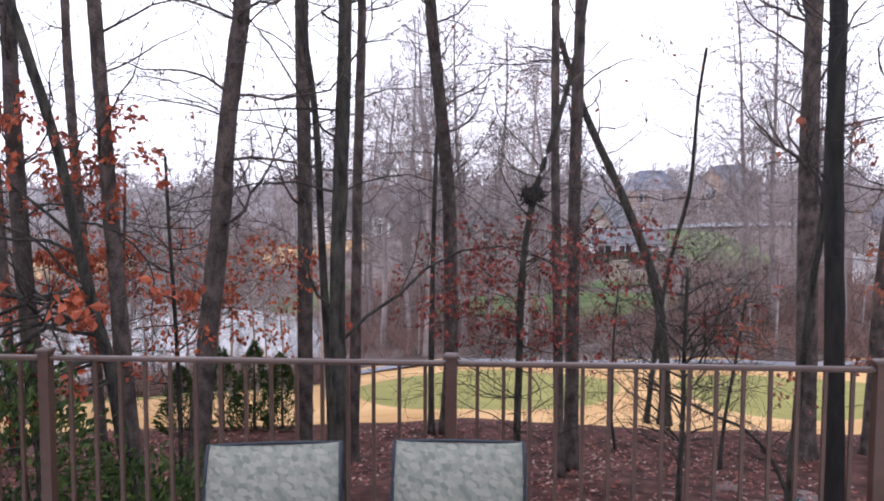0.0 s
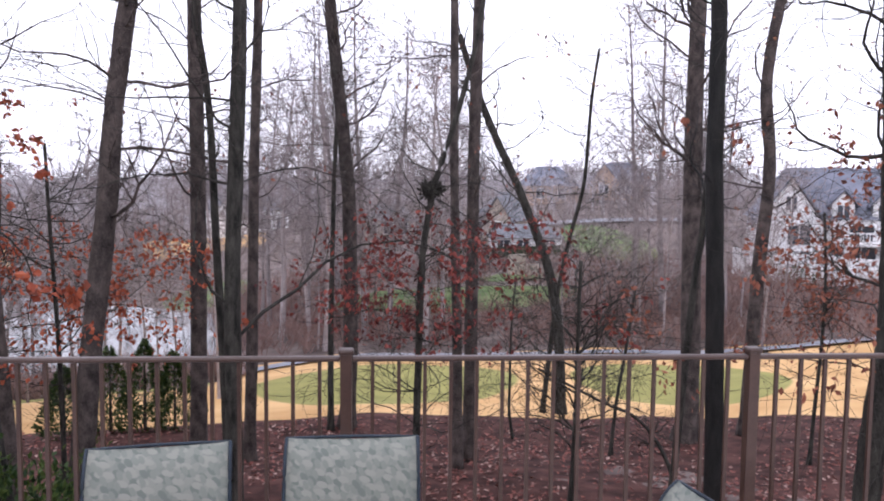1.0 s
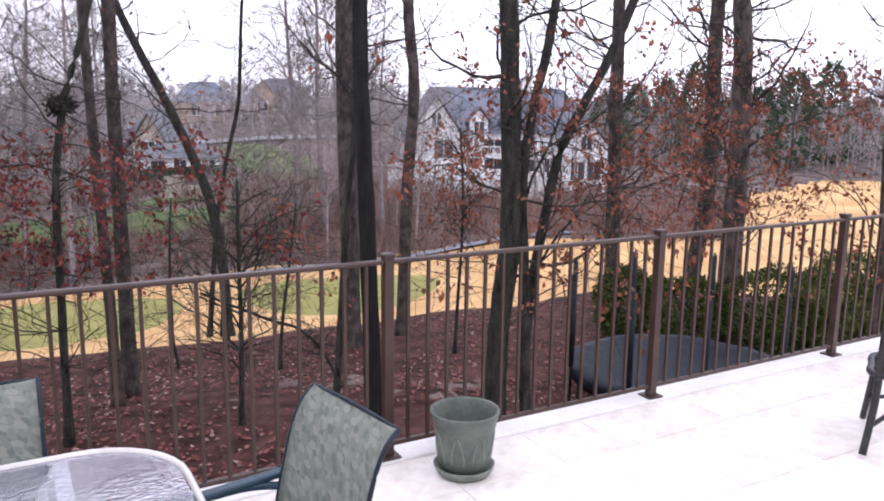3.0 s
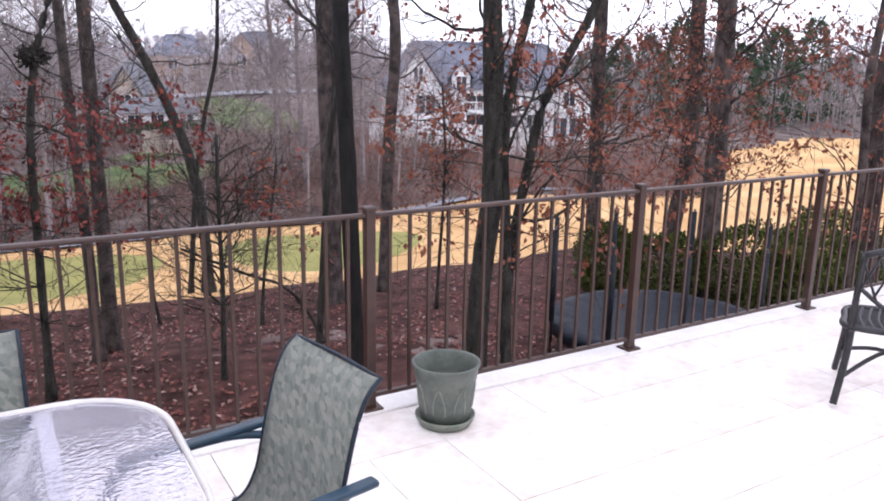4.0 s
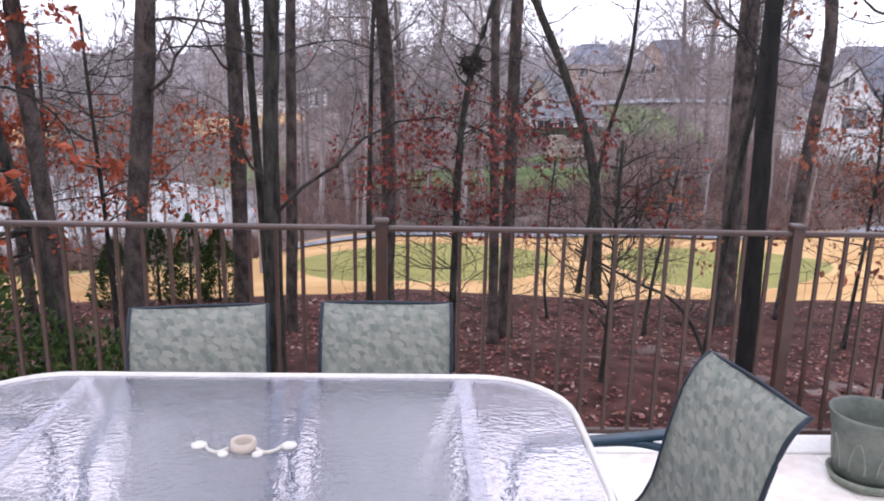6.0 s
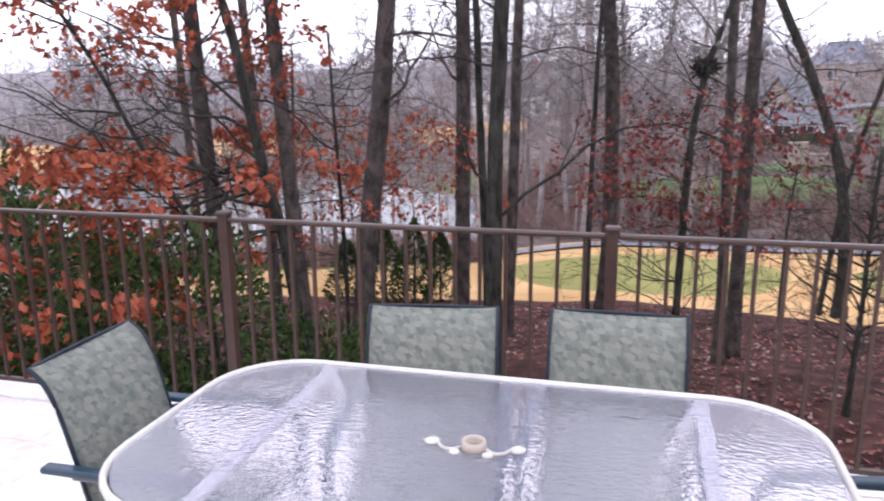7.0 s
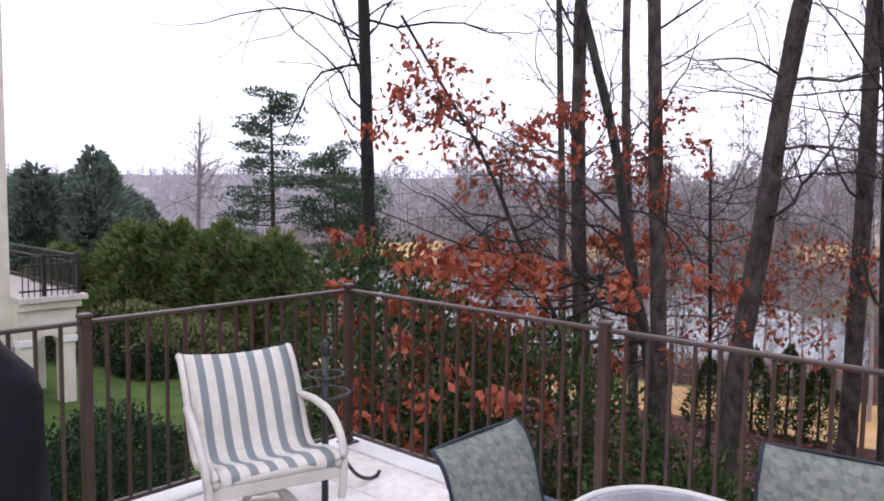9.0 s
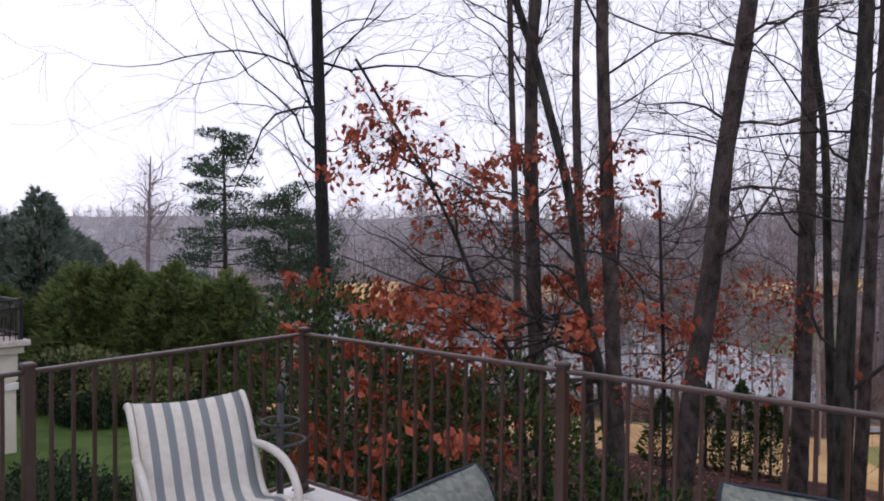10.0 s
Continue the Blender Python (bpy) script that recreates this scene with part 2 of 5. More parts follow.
def ground_material():
    """Leaf litter, dormant straw turf, green turf, bare bank and far ground paled for haze, by the masks laid on the
    sheet.
    """
    m = bpy.data.materials.new("ground_cover")
    m.use_nodes = True
    n, l = m.node_tree.nodes, m.node_tree.links
    p = n["Principled BSDF"]
    p.inputs["Roughness"].default_value, p.inputs["Specular IOR Level"].default_value = 0.9, 0.15
    co = n.new("ShaderNodeTexCoord")

    def blot(scale, a, b, lo=0.35, hi=0.65, detail=6):
        no, rp = n.new("ShaderNodeTexNoise"), n.new("ShaderNodeValToRGB")
        no.inputs["Scale"].default_value, no.inputs["Detail"].default_value = scale, detail
        l.new(co.outputs["Object"], no.inputs["Vector"])
        e = rp.color_ramp.elements
        e[0].position, e[1].position, e[0].color, e[1].color = lo, hi, (*a, 1), (*b, 1)
        l.new(no.outputs[0], rp.inputs[0])
        return no, rp.outputs[0]

    nl, litter = blot(2.2, (0.032, 0.014, 0.012), (0.1, 0.046, 0.039))
    _, straw = blot(0.35, (0.5, 0.3, 0.13), (0.66, 0.43, 0.21))
    _, green = blot(0.8, (0.23, 0.225, 0.078), (0.3, 0.285, 0.1))
    _, rough_turf = blot(0.6, (0.07, 0.11, 0.045), (0.14, 0.18, 0.075))
    # grey that stands in for haze over the far ground
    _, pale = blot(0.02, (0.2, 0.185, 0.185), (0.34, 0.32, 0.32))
    _, bank = blot(0.5, (0.085, 0.066, 0.06), (0.19, 0.152, 0.14))
    _, lawn = blot(1.2, (0.045, 0.085, 0.018), (0.085, 0.135, 0.032))
    nw, _ = blot(1.3, (0, 0, 0), (1, 1, 1))
    last = litter
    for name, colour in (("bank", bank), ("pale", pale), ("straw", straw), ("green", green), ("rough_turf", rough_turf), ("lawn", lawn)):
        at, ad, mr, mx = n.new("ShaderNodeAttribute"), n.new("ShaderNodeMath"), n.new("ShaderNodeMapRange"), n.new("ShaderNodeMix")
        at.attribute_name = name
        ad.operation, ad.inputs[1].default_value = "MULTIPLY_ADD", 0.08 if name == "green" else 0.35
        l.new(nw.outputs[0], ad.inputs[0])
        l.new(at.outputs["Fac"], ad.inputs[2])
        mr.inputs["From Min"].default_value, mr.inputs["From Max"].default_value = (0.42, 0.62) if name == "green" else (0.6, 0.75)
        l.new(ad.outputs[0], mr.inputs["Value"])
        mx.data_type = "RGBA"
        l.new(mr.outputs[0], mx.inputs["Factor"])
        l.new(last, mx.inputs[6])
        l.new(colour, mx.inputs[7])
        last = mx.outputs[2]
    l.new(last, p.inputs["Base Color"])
    bp = n.new("ShaderNodeBump")
    bp.inputs["Strength"].default_value, bp.inputs["Distance"].default_value = 0.6, 0.05
    l.new(nl.outputs[0], bp.inputs["Height"])
    l.new(bp.outputs[0], p.inputs["Normal"])
    return m


GROUND = ground_material()


# ---- mesh helpers ----
def link_mesh(name, verts, faces, material, parent=None, label="", smooth=False):
    me = bpy.data.meshes.new(name)
    me.from_pydata(verts, [], faces)
    me.materials.append(material)
    if smooth:
        me.shade_smooth()
    ob = new(name, me)
    if parent:
        ob.parent = parent
    return tagged(ob, label)


def part(name, bm, material, parent=None, label="", smooth=False):
    me = bpy.data.meshes.new(name)
    bmesh.ops.recalc_face_normals(bm, faces=bm.faces)
    bm.to_mesh(me)
    bm.free()
    me.materials.append(material)
    if smooth:
        me.shade_smooth()
    ob = new(name, me)
    if parent:
        ob.parent = parent
    return tagged(ob, label)


def share(name, source, parent, x, y, z, rz=0.0, label=""):
    """Another object on the same mesh."""
    ob = new(name, source.data)
    ob.parent = parent
    ob.matrix_basis = pose(x, y, z, 0, 0, rz)
    return tagged(ob, label)


def thing(name, m, label, category, group="", kind=""):
    ob = new(name)
    ob.matrix_basis = m
    ob.empty_display_size = 0.1
    return tagged(ob, label, category, group, kind)


def box(x0, x1, y0, y1, z0, z1, bevel=0.0, bm=None):
    bm = bm or bmesh.new()
    made = bmesh.ops.create_cube(bm, size=1.0)["verts"]
    bmesh.ops.transform(bm, verts=made, matrix=Matrix.Translation(((x0 + x1) / 2, (y0 + y1) / 2, (z0 + z1) / 2)) @ Matrix.Diagonal((x1 - x0, y1 - y0, z1 - z0, 1)))
    if bevel:
        edges = list({e for v in made for e in v.link_edges})
        bmesh.ops.bevel(bm, geom=edges, offset=bevel, segments=2, affect="EDGES", profile=0.5)
    return bm


def frame_axes(d):
    d = d.normalized()
    up = Vector((0, 0, 1)) if abs(d.z) < 0.95 else Vector((1, 0, 0))
    u = d.cross(up).normalized()
    return u, d.cross(u).normalized()


def tube(verts, faces, pts, radii, sides=6, cap=True, knobbly=0.0):
    """A swept tube, added to the lists."""
    base, count = len(verts), len(pts)
    for k in range(count):
        a, b = pts[max(k - 1, 0)], pts[min(k + 1, count - 1)]
        u, v = frame_axes(b - a)
        for s in range(sides):
            w = 2 * math.pi * s / sides
            r = radii[k] * (1 + (random.uniform(-knobbly, knobbly) if knobbly else 0))
            verts.append(pts[k] + u * (r * math.cos(w)) + v * (r * math.sin(w)))
    for k in range(count - 1):
        for s in range(sides):
            i, j = base + k * sides + s, base + k * sides + (s + 1) % sides
            faces.append((i, j, j + sides, i + sides))
    if cap:
        faces.append(tuple(base + s for s in reversed(range(sides))))
        faces.append(tuple(base + (count - 1) * sides + s for s in range(sides)))


def rounded(pts, steps=6):
    """A smooth line through the points (Catmull-Rom)."""
    pts = [Vector(p) for p in pts]
    out = []
    for k in range(len(pts) - 1):
        p0, p1, p2, p3 = pts[max(k - 1, 0)], pts[k], pts[k + 1], pts[min(k + 2, len(pts) - 1)]
        for s in range(steps):
            u = s / steps
            out.append(0.5 * ((2 * p1) + (p2 - p0) * u + (2 * p0 - 5 * p1 + 4 * p2 - p3) * u * u + (3 * p1 - p0 - 3 * p2 + p3) * u ** 3))
    return out + [pts[-1]]


def rod(name, pts, radius, material, parent=None, sides=8, steps=5, label="", flat=1.0, closed=False):
    """A bent round bar through the points."""
    line = rounded(pts, steps) if len(pts) > 2 else [Vector(p) for p in pts]
    v, f = [], []
    tube(v, f, line, [radius] * len(line), sides)
    return link_mesh(name, v, f, material, parent, label, True)


def turned(name, rows, material, parent=None, segments=32, label="", centre=(0, 0, 0)):
    """A body of revolution from (radius, height) rows."""
    v, f = [], []
    for r, z in rows:
        for s in range(segments):
            a = 2 * math.pi * s / segments
            v.append((centre[0] + r * math.cos(a), centre[1] + r * math.sin(a), centre[2] + z))
    for k in range(len(rows) - 1):
        for s in range(segments):
            i, j = k * segments + s, k * segments + (s + 1) % segments
            f.append((i, j, j + segments, i + segments))
    f.append(tuple(reversed(range(segments))))
    f.append(tuple((len(rows) - 1) * segments + s for s in range(segments)))
    return link_mesh(name, v, f, material, parent, label, True)


def leaf(verts, faces, p, d, n, length, width):
    """One bent leaf of four triangles."""
    d = d.normalized()
    side = d.cross(n)
    if side.length < 1e-4:
        side = d.cross(Vector((1, 0.3, 0.2)))
    side.normalize()
    nn = side.cross(d)
    i = len(verts)
    mid = p + d * (length * 0.5)
    verts += [p, mid + side * (width / 2) + nn * (0.12 * length), p + d * length, mid - side * (width / 2) + nn * (0.12 * length), mid]
    faces += [(i, i + 1, i + 4), (i + 1, i + 2, i + 4), (i + 2, i + 3, i + 4), (i + 3, i, i + 4)]


def rnd(a, b):
    return random.uniform(a, b)


def rnd_dir():
    while True:
        v = Vector((rnd(-1, 1), rnd(-1, 1), rnd(-1, 1)))
        if 0.05 < v.length < 1:
            return v.normalized()


# ---- the lie of the land ----
CX, CY = 0.1, -3.25
# heights by bearing: rows of (distance, height)
PROF = {}
PROF[-180] = [(0, -3.2), (400, -3.0), (3000, -3)]
PROF[-75] = [(0, -3.2), (22, -3.3), (40, -5.0), (80, -7.5), (200, -9), (600, -3), (1200, 8), (3000, 8)]
PROF[-45] = [(0, -3.2), (16, -3.3), (24, -4.6), (36, -6.8), (80, -7.2), (92, -5.5), (200, -6), (600, 0), (1200, 9), (3000, 9)]
PROF[-14] = [(0, -3.2), (12, -3.3), (18, -4.1), (26, -5.3), (36, -6.8), (70, -7.0), (92, -4.4), (200, -1), (600, 7), (1200, 12), (3000, 12)]
PROF[0] = [(0, -3.2), (12, -3.3), (18, -4.0), (26, -5.2), (38, -6.1), (60, -4.6), (100, -1.8), (160, 2.5), (300, 6), (1000, 12), (3000, 12)]
PROF[20] = [(0, -3.2), (12, -3.3), (18, -4.0), (26, -5.0), (38, -5.8), (60, -3.8), (100, -0.5), (160, 3.5), (300, 7), (1000, 14), (3000, 14)]
PROF[40] = [(0, -3.2), (12, -3.3), (22, -3.8), (34, -4.3), (60, -4.6), (100, -3.6), (200, 2), (1000, 12), (3000, 12)]
PROF[75] = [(0, -3.2), (22, -3.6), (34, -4.0), (60, -4.4), (120, -3.6), (200, 2), (1000, 12), (3000, 12)]
PROF[180] = [(0, -3.2), (400, -3.0), (3000, -3)]
BEARINGS = sorted(PROF)


def ease(u):
    return u * u * (3 - 2 * u)


def along(rows, r):
    for (r0, z0), (r1, z1) in zip(rows, rows[1:]):
        if r <= r1: return z0 + (z1 - z0) * ease((r - r0) / (r1 - r0))
    return rows[-1][1]


def ground_z(x, y):
    r, a = math.hypot(x - CX, y - CY), math.degrees(math.atan2(x - CX, y - CY))
    i = min(sum(k <= a for k in BEARINGS), len(BEARINGS) - 1)
    a0, a1 = BEARINGS[i - 1], BEARINGS[i]
    u = ease((a - a0) / (a1 - a0))
    return along(PROF[a0], r) * (1 - u) + along(PROF[a1], r) * u


def clamp(v):
    return max(0.0, min(1.0, v))


def spline(rows, a):
    for (a0, v0), (a1, v1) in zip(rows, rows[1:]):
        if a <= a1:
            return v0 + (v1 - v0) * ease(clamp((a - a0) / (a1 - a0)))
    return rows[-1][1]


FRONT = [(-180, 60), (-60, 40), (-44, 30), (-30.6, 22.8), (-10.8, 20.1), (6.4, 20.0), (14.6, 19.7), (22, 22.3), (35, 22.6), (46, 25.5), (60, 26), (80, 40), (110, 80), (180, 80)]
BACK = [(-180, 60), (-60, 40), (-44, 34), (-20, 35.5), (-6, 37), (8, 36.5), (22, 38.5), (33, 39), (42, 38), (49, 40), (52.5, 70), (57, 83), (70, 88), (110, 80), (180, 80)]
TURF = [(0.3, 25.0, 5.0, 4.5), (11.1, 23.9, 3.8, 4.5), (-15.5, 29.0, 8.5, 4.2), (36, 40, 5, 2.5)]
SLOPE_TURF = [(5, 46, 8, 3.5), (21.8, 68.6, 3.6, 12), (10.3, 51.8, 3.2, 1.6), (-14, 60, 3, 8), (12, 80, 3, 4)]


def masks(x, y):
    r, a = math.hypot(x - CX, y - CY), math.degrees(math.atan2(x - CX, y - CY))
    wob = 0.7 * noise.noise((x * 0.25, y * 0.25, 0))
    f, b = spline(FRONT, a), spline(BACK, a)
    straw = clamp(0.5 + min(r - f + wob, b - r + wob) / 0.8)
    far = clamp(0.5 + min(r - 84, 95 - r, 60 * (0.0 - noise.noise((a * 0.12, 1.0, 3))) * -1) / 8 + 0.5 * noise.noise((x * 0.12, y * 0.12, 3))) if -50 < a < -8 else 0
    bank = clamp(0.5 + (r - b) / 1.0)
    green = 0.0
    for ex, ey, rx, ry in TURF:
        green = max(green, clamp(0.5 + (1 - math.hypot((x - ex) / rx, (y - ey) / ry)) * 6))
    rough = 0.0
    for ex, ey, rx, ry in SLOPE_TURF:
        rough = max(rough, clamp(0.5 + (1 - math.hypot((x - ex) / rx, (y - ey) / ry)) * 3 + wob * 0.4))
    patchy = 1.9 * noise.noise((x * 1.7, y * 1.7, 3.1)) + 1.2 * noise.noise((x * 4.3, y * 4.3, 5.7))
    bare = max(0.75 - 0.75 * math.hypot((x - 5.3) / 2.2, (y - 10.4) / 1.2), 0.7 - 0.7 * math.hypot((x - 7.0) / 1.5, (y - 8.6) / 0.9))
    bank = max(bank, 0.8 * clamp(bare + patchy) if bare > 0 else 0.0)
    lawn = clamp(0.5 + min(-50 - a + 5 * wob, 25 - r, r - 6) / 1.5) if a < -40 and y > -30 else 0.0
    # painted haze: grows with distance from about 105 m
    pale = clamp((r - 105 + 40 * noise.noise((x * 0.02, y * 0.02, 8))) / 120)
    return bank, pale, max(straw, far), green, rough, lawn


def build_ground():
    rings = [0.0]
    while rings[-1] < 3000:
        r = rings[-1]
        rings.append(r + (0.8 if r < 10 else 0.4 if r < 42 else 0.02 * r))
    fan = [-180 + k * 4 for k in range(28)] + [-68 + k * 0.75 for k in range(195)] + [78 + k * 3 for k in range(34)]
    v, f, ms = [], [], []
    for r in rings:
        for a in fan:
            x, y = CX + r * math.sin(radians(a)), CY + r * math.cos(radians(a))
            bump = 0.06 * noise.noise((x * 0.5, y * 0.5, 1)) + (0.5 * noise.noise((x * 0.04, y * 0.04, 2)) if r > 90 else 0) + (11 * noise.noise((x * 0.005, y * 0.005, 6)) * min(1, (r - 300) / 300) if r > 300 else 0)
            v.append((x, y, ground_z(x, y) + bump))
            ms.append(masks(x, y))
    w = len(fan)
    for i in range(len(rings) - 1):
        for j in range(w):
            k = (j + 1) % w
            f.append((i * w + j, (i + 1) * w + j, (i + 1) * w + k, i * w + k))
    ob = link_mesh("ground", v, [q[::-1] for q in f], GROUND, None, "leaf-littered slope falling to straw-coloured winter fairway turf", True)
    for k, name in enumerate(("bank", "pale", "straw", "green", "rough_turf", "lawn")):
        at = ob.data.attributes.new(name, "FLOAT", "POINT")
        at.data.foreach_set("value", [m[k] for m in ms])
    return tagged(ob, "", "ground", "", "structure")


build_ground()

# pond in its hollow
pv, pf = [], []
for k in range(64):
    a = 2 * math.pi * k / 64
    wob = 1 + 0.12 * noise.noise((math.cos(a) * 2, math.sin(a) * 2, 5))
    pv.append((-28 + 29 * wob * math.cos(a) - 6 * math.sin(a), 43 + 15 * wob * math.sin(a) - 10 * math.cos(a) * 0.6, -6.62))
pf.append(tuple(range(64)))
tagged(link_mesh("pond_water", pv, pf, WATER, None, "still grey pond mirroring the pale sky"), "", "pond", "", "structure")

# cart path along the far side of the fairway
cv, cf = [], []
for k in range(61):
    a = radians(-12 + k * 0.95)
    for d in (-0.5, 0.5):
        r = spline(BACK, math.degrees(a)) - 1.2 + d
        if math.degrees(a) > 30:
            r = spline(BACK, 30) - 1.2 + d + (math.degrees(a) - 30) * 0.25
        x, y = CX + r * math.sin(a), CY + r * math.cos(a)
        cv.append((x, y, ground_z(x, y) + 0.1))
    if k:
        i = 2 * k
        cf.append((i - 2, i - 1, i + 1, i))
tagged(link_mesh("cart_path", cv, cf, PATH_GREY, None, "narrow grey concrete cart path edging the fairway"), "", "path", "", "structure")

# ---- terrace ----
DECK_X0, DECK_X1, DECK_Y0 = -3.85, 9.4, -7.6
part("terrace_slab", box(DECK_X0, DECK_X1, DECK_Y0, 0.12, -0.35, -0.03), GROUT)
tagged(bpy.data.objects["terrace_slab"], "grey mortar bed under the terrace tiles", "slab", "", "structure")
part("terrace_wall", box(DECK_X0 + 0.05, DECK_X1 - 0.05, DECK_Y0, 0.05, -3.6, -0.35), STUCCO)
tagged(bpy.data.objects["terrace_wall"], "cream stucco wall carrying the raised terrace", "wall", "", "structure")
for name, b in (("coping_front", (DECK_X0, DECK_X1, -0.06, 0.16, -0.03, 0.012)), ("coping_side", (DECK_X0 - 0.04, DECK_X0 + 0.17, DECK_Y0, -0.06, -0.03, 0.012))):
    tagged(part(name, box(*b, 0.008), COPING), "white stone coping along the terrace edge", "coping", "", "structure")
part("wall_house", box(DECK_X0, DECK_X1, DECK_Y0 - 0.3, DECK_Y0, -3.6, 3.2), WALL_OWN)
tagged(bpy.data.objects["wall_house"], "cream rendered house wall behind the terrace", "wall", "", "structure")


def railing(name, m, stops, first, label):
    """A run of iron railing along its own x axis, with posts at the stops."""
    run = thing(name, m, label, "railing", "terrace railings")
    post = bar = None
    for x in stops[first:]:
        if post is None:
            post = part("post", box(-0.025, 0.025, -0.025, 0.025, 0.0, 1.058, 0.003), IRON, run)
            post.location.x = x
            caps = part("post_cap", box(-0.033, 0.033, -0.033, 0.033, 1.05, 1.075, 0.009), IRON, post)
            foot = part("post_foot", box(-0.055, 0.055, -0.055, 0.055, 0.012, 0.024, 0.004), IRON, post)
        else:
            o = share("post", post, run, x, 0, 0)
            for c in (caps, foot):
                share(c.name.split(".")[0], c, o, 0, 0, 0)
    for x0, x1 in zip(stops, stops[1:]):
        part("top_rail", box(x0 + 0.025, x1 - 0.025, -0.022, 0.022, 1.02, 1.042, 0.008), IRON, run)
        part("bottom_rail", box(x0 + 0.025, x1 - 0.025, -0.014, 0.014, 0.07, 0.092, 0.003), IRON, run)
        for s in range(1, 16):
            x = x0 + (x1 - x0) * s / 16
            if bar is None:
                bar = part("baluster", box(-0.008, 0.008, -0.008, 0.008, 0.09, 1.022), IRON, run)
                bar.location.x = x
            else:
                share("baluster", bar, run, x, 0, 0)
    return run


railing("railing", pose(-3.72, 0, 0), [0] + [1.89 + 1.83 * k for k in range(7)], 0, "brown painted iron railing with slim square balusters")
railing("railing", pose(-3.72, 0, 0, 0, 0, -90), [0, 1.7, 3.53, 5.36], 1, "brown iron railing along the terrace side")

# ---- trees ----
def branch(store, start, d, length, radius, depth, tips=None, spread=0.75, lift=0.12, sides=(6, 5, 3), sub=(4, 7), fine=0.0035):
    """A crooked limb that forks; thin ends are kept for leaves."""
    v, f = store
    steps = 8 if depth >= 2 else 4 if depth == 1 else 2
    p, pts, rad = Vector(start), [Vector(start)], [radius]
    d = d.normalized()
    for k in range(steps):
        d = (d + rnd_dir() * 0.42 + Vector((0, 0, lift))).normalized()
        p = p + d * (length / steps)
        pts.append(p.copy())
        rad.append(max(radius * (1 - 0.8 * (k + 1) / steps), fine * 0.7))
    tube(v, f, pts, rad, sides[0] if depth >= 2 else sides[1] if depth == 1 else sides[2], cap=False)
    if depth == 0:
        if tips is not None:
            tips.append((pts[-1], d))
            tips.append((pts[len(pts) // 2], d))
        return
    for _ in range(random.randint(*sub)):
        k = random.randint(1, steps)
        along_d = (pts[k] - pts[k - 1]).normalized()
        side = along_d.cross(rnd_dir())
        if side.length < 0.05:
            continue
        q = (along_d * (1 - spread * 0.5) + side.normalized() * spread).normalized()
        branch(store, pts[k], q, length * rnd(0.35, 0.6), max(rad[k] * 0.55, fine), depth - 1, tips, spread, lift, sides, sub, fine)


def trunk_line(points, ground, top):
    """From the ground through the given bends up to the height top."""
    pts = [Vector(p) for p in points]
    low, nxt = pts[0], pts[1]
    if low.z > ground + 0.1:
        g = low + (low - nxt) * ((low.z - ground) / max(nxt.z - low.z, 0.3))
        g = Vector((low.x + (g.x - low.x) * 0.6, low.y + (g.y - low.y) * 0.6, ground))
        pts.insert(0, g)
    pts[0].z = ground - 0.15
    d = (pts[-1] - pts[-2]).normalized()
    while pts[-1].z < top:
        d = (d + Vector((rnd(-0.1, 0.1), rnd(-0.1, 0.1), 0.12))).normalized()
        pts.append(pts[-1] + d * 1.3)
    return rounded(pts, 5)


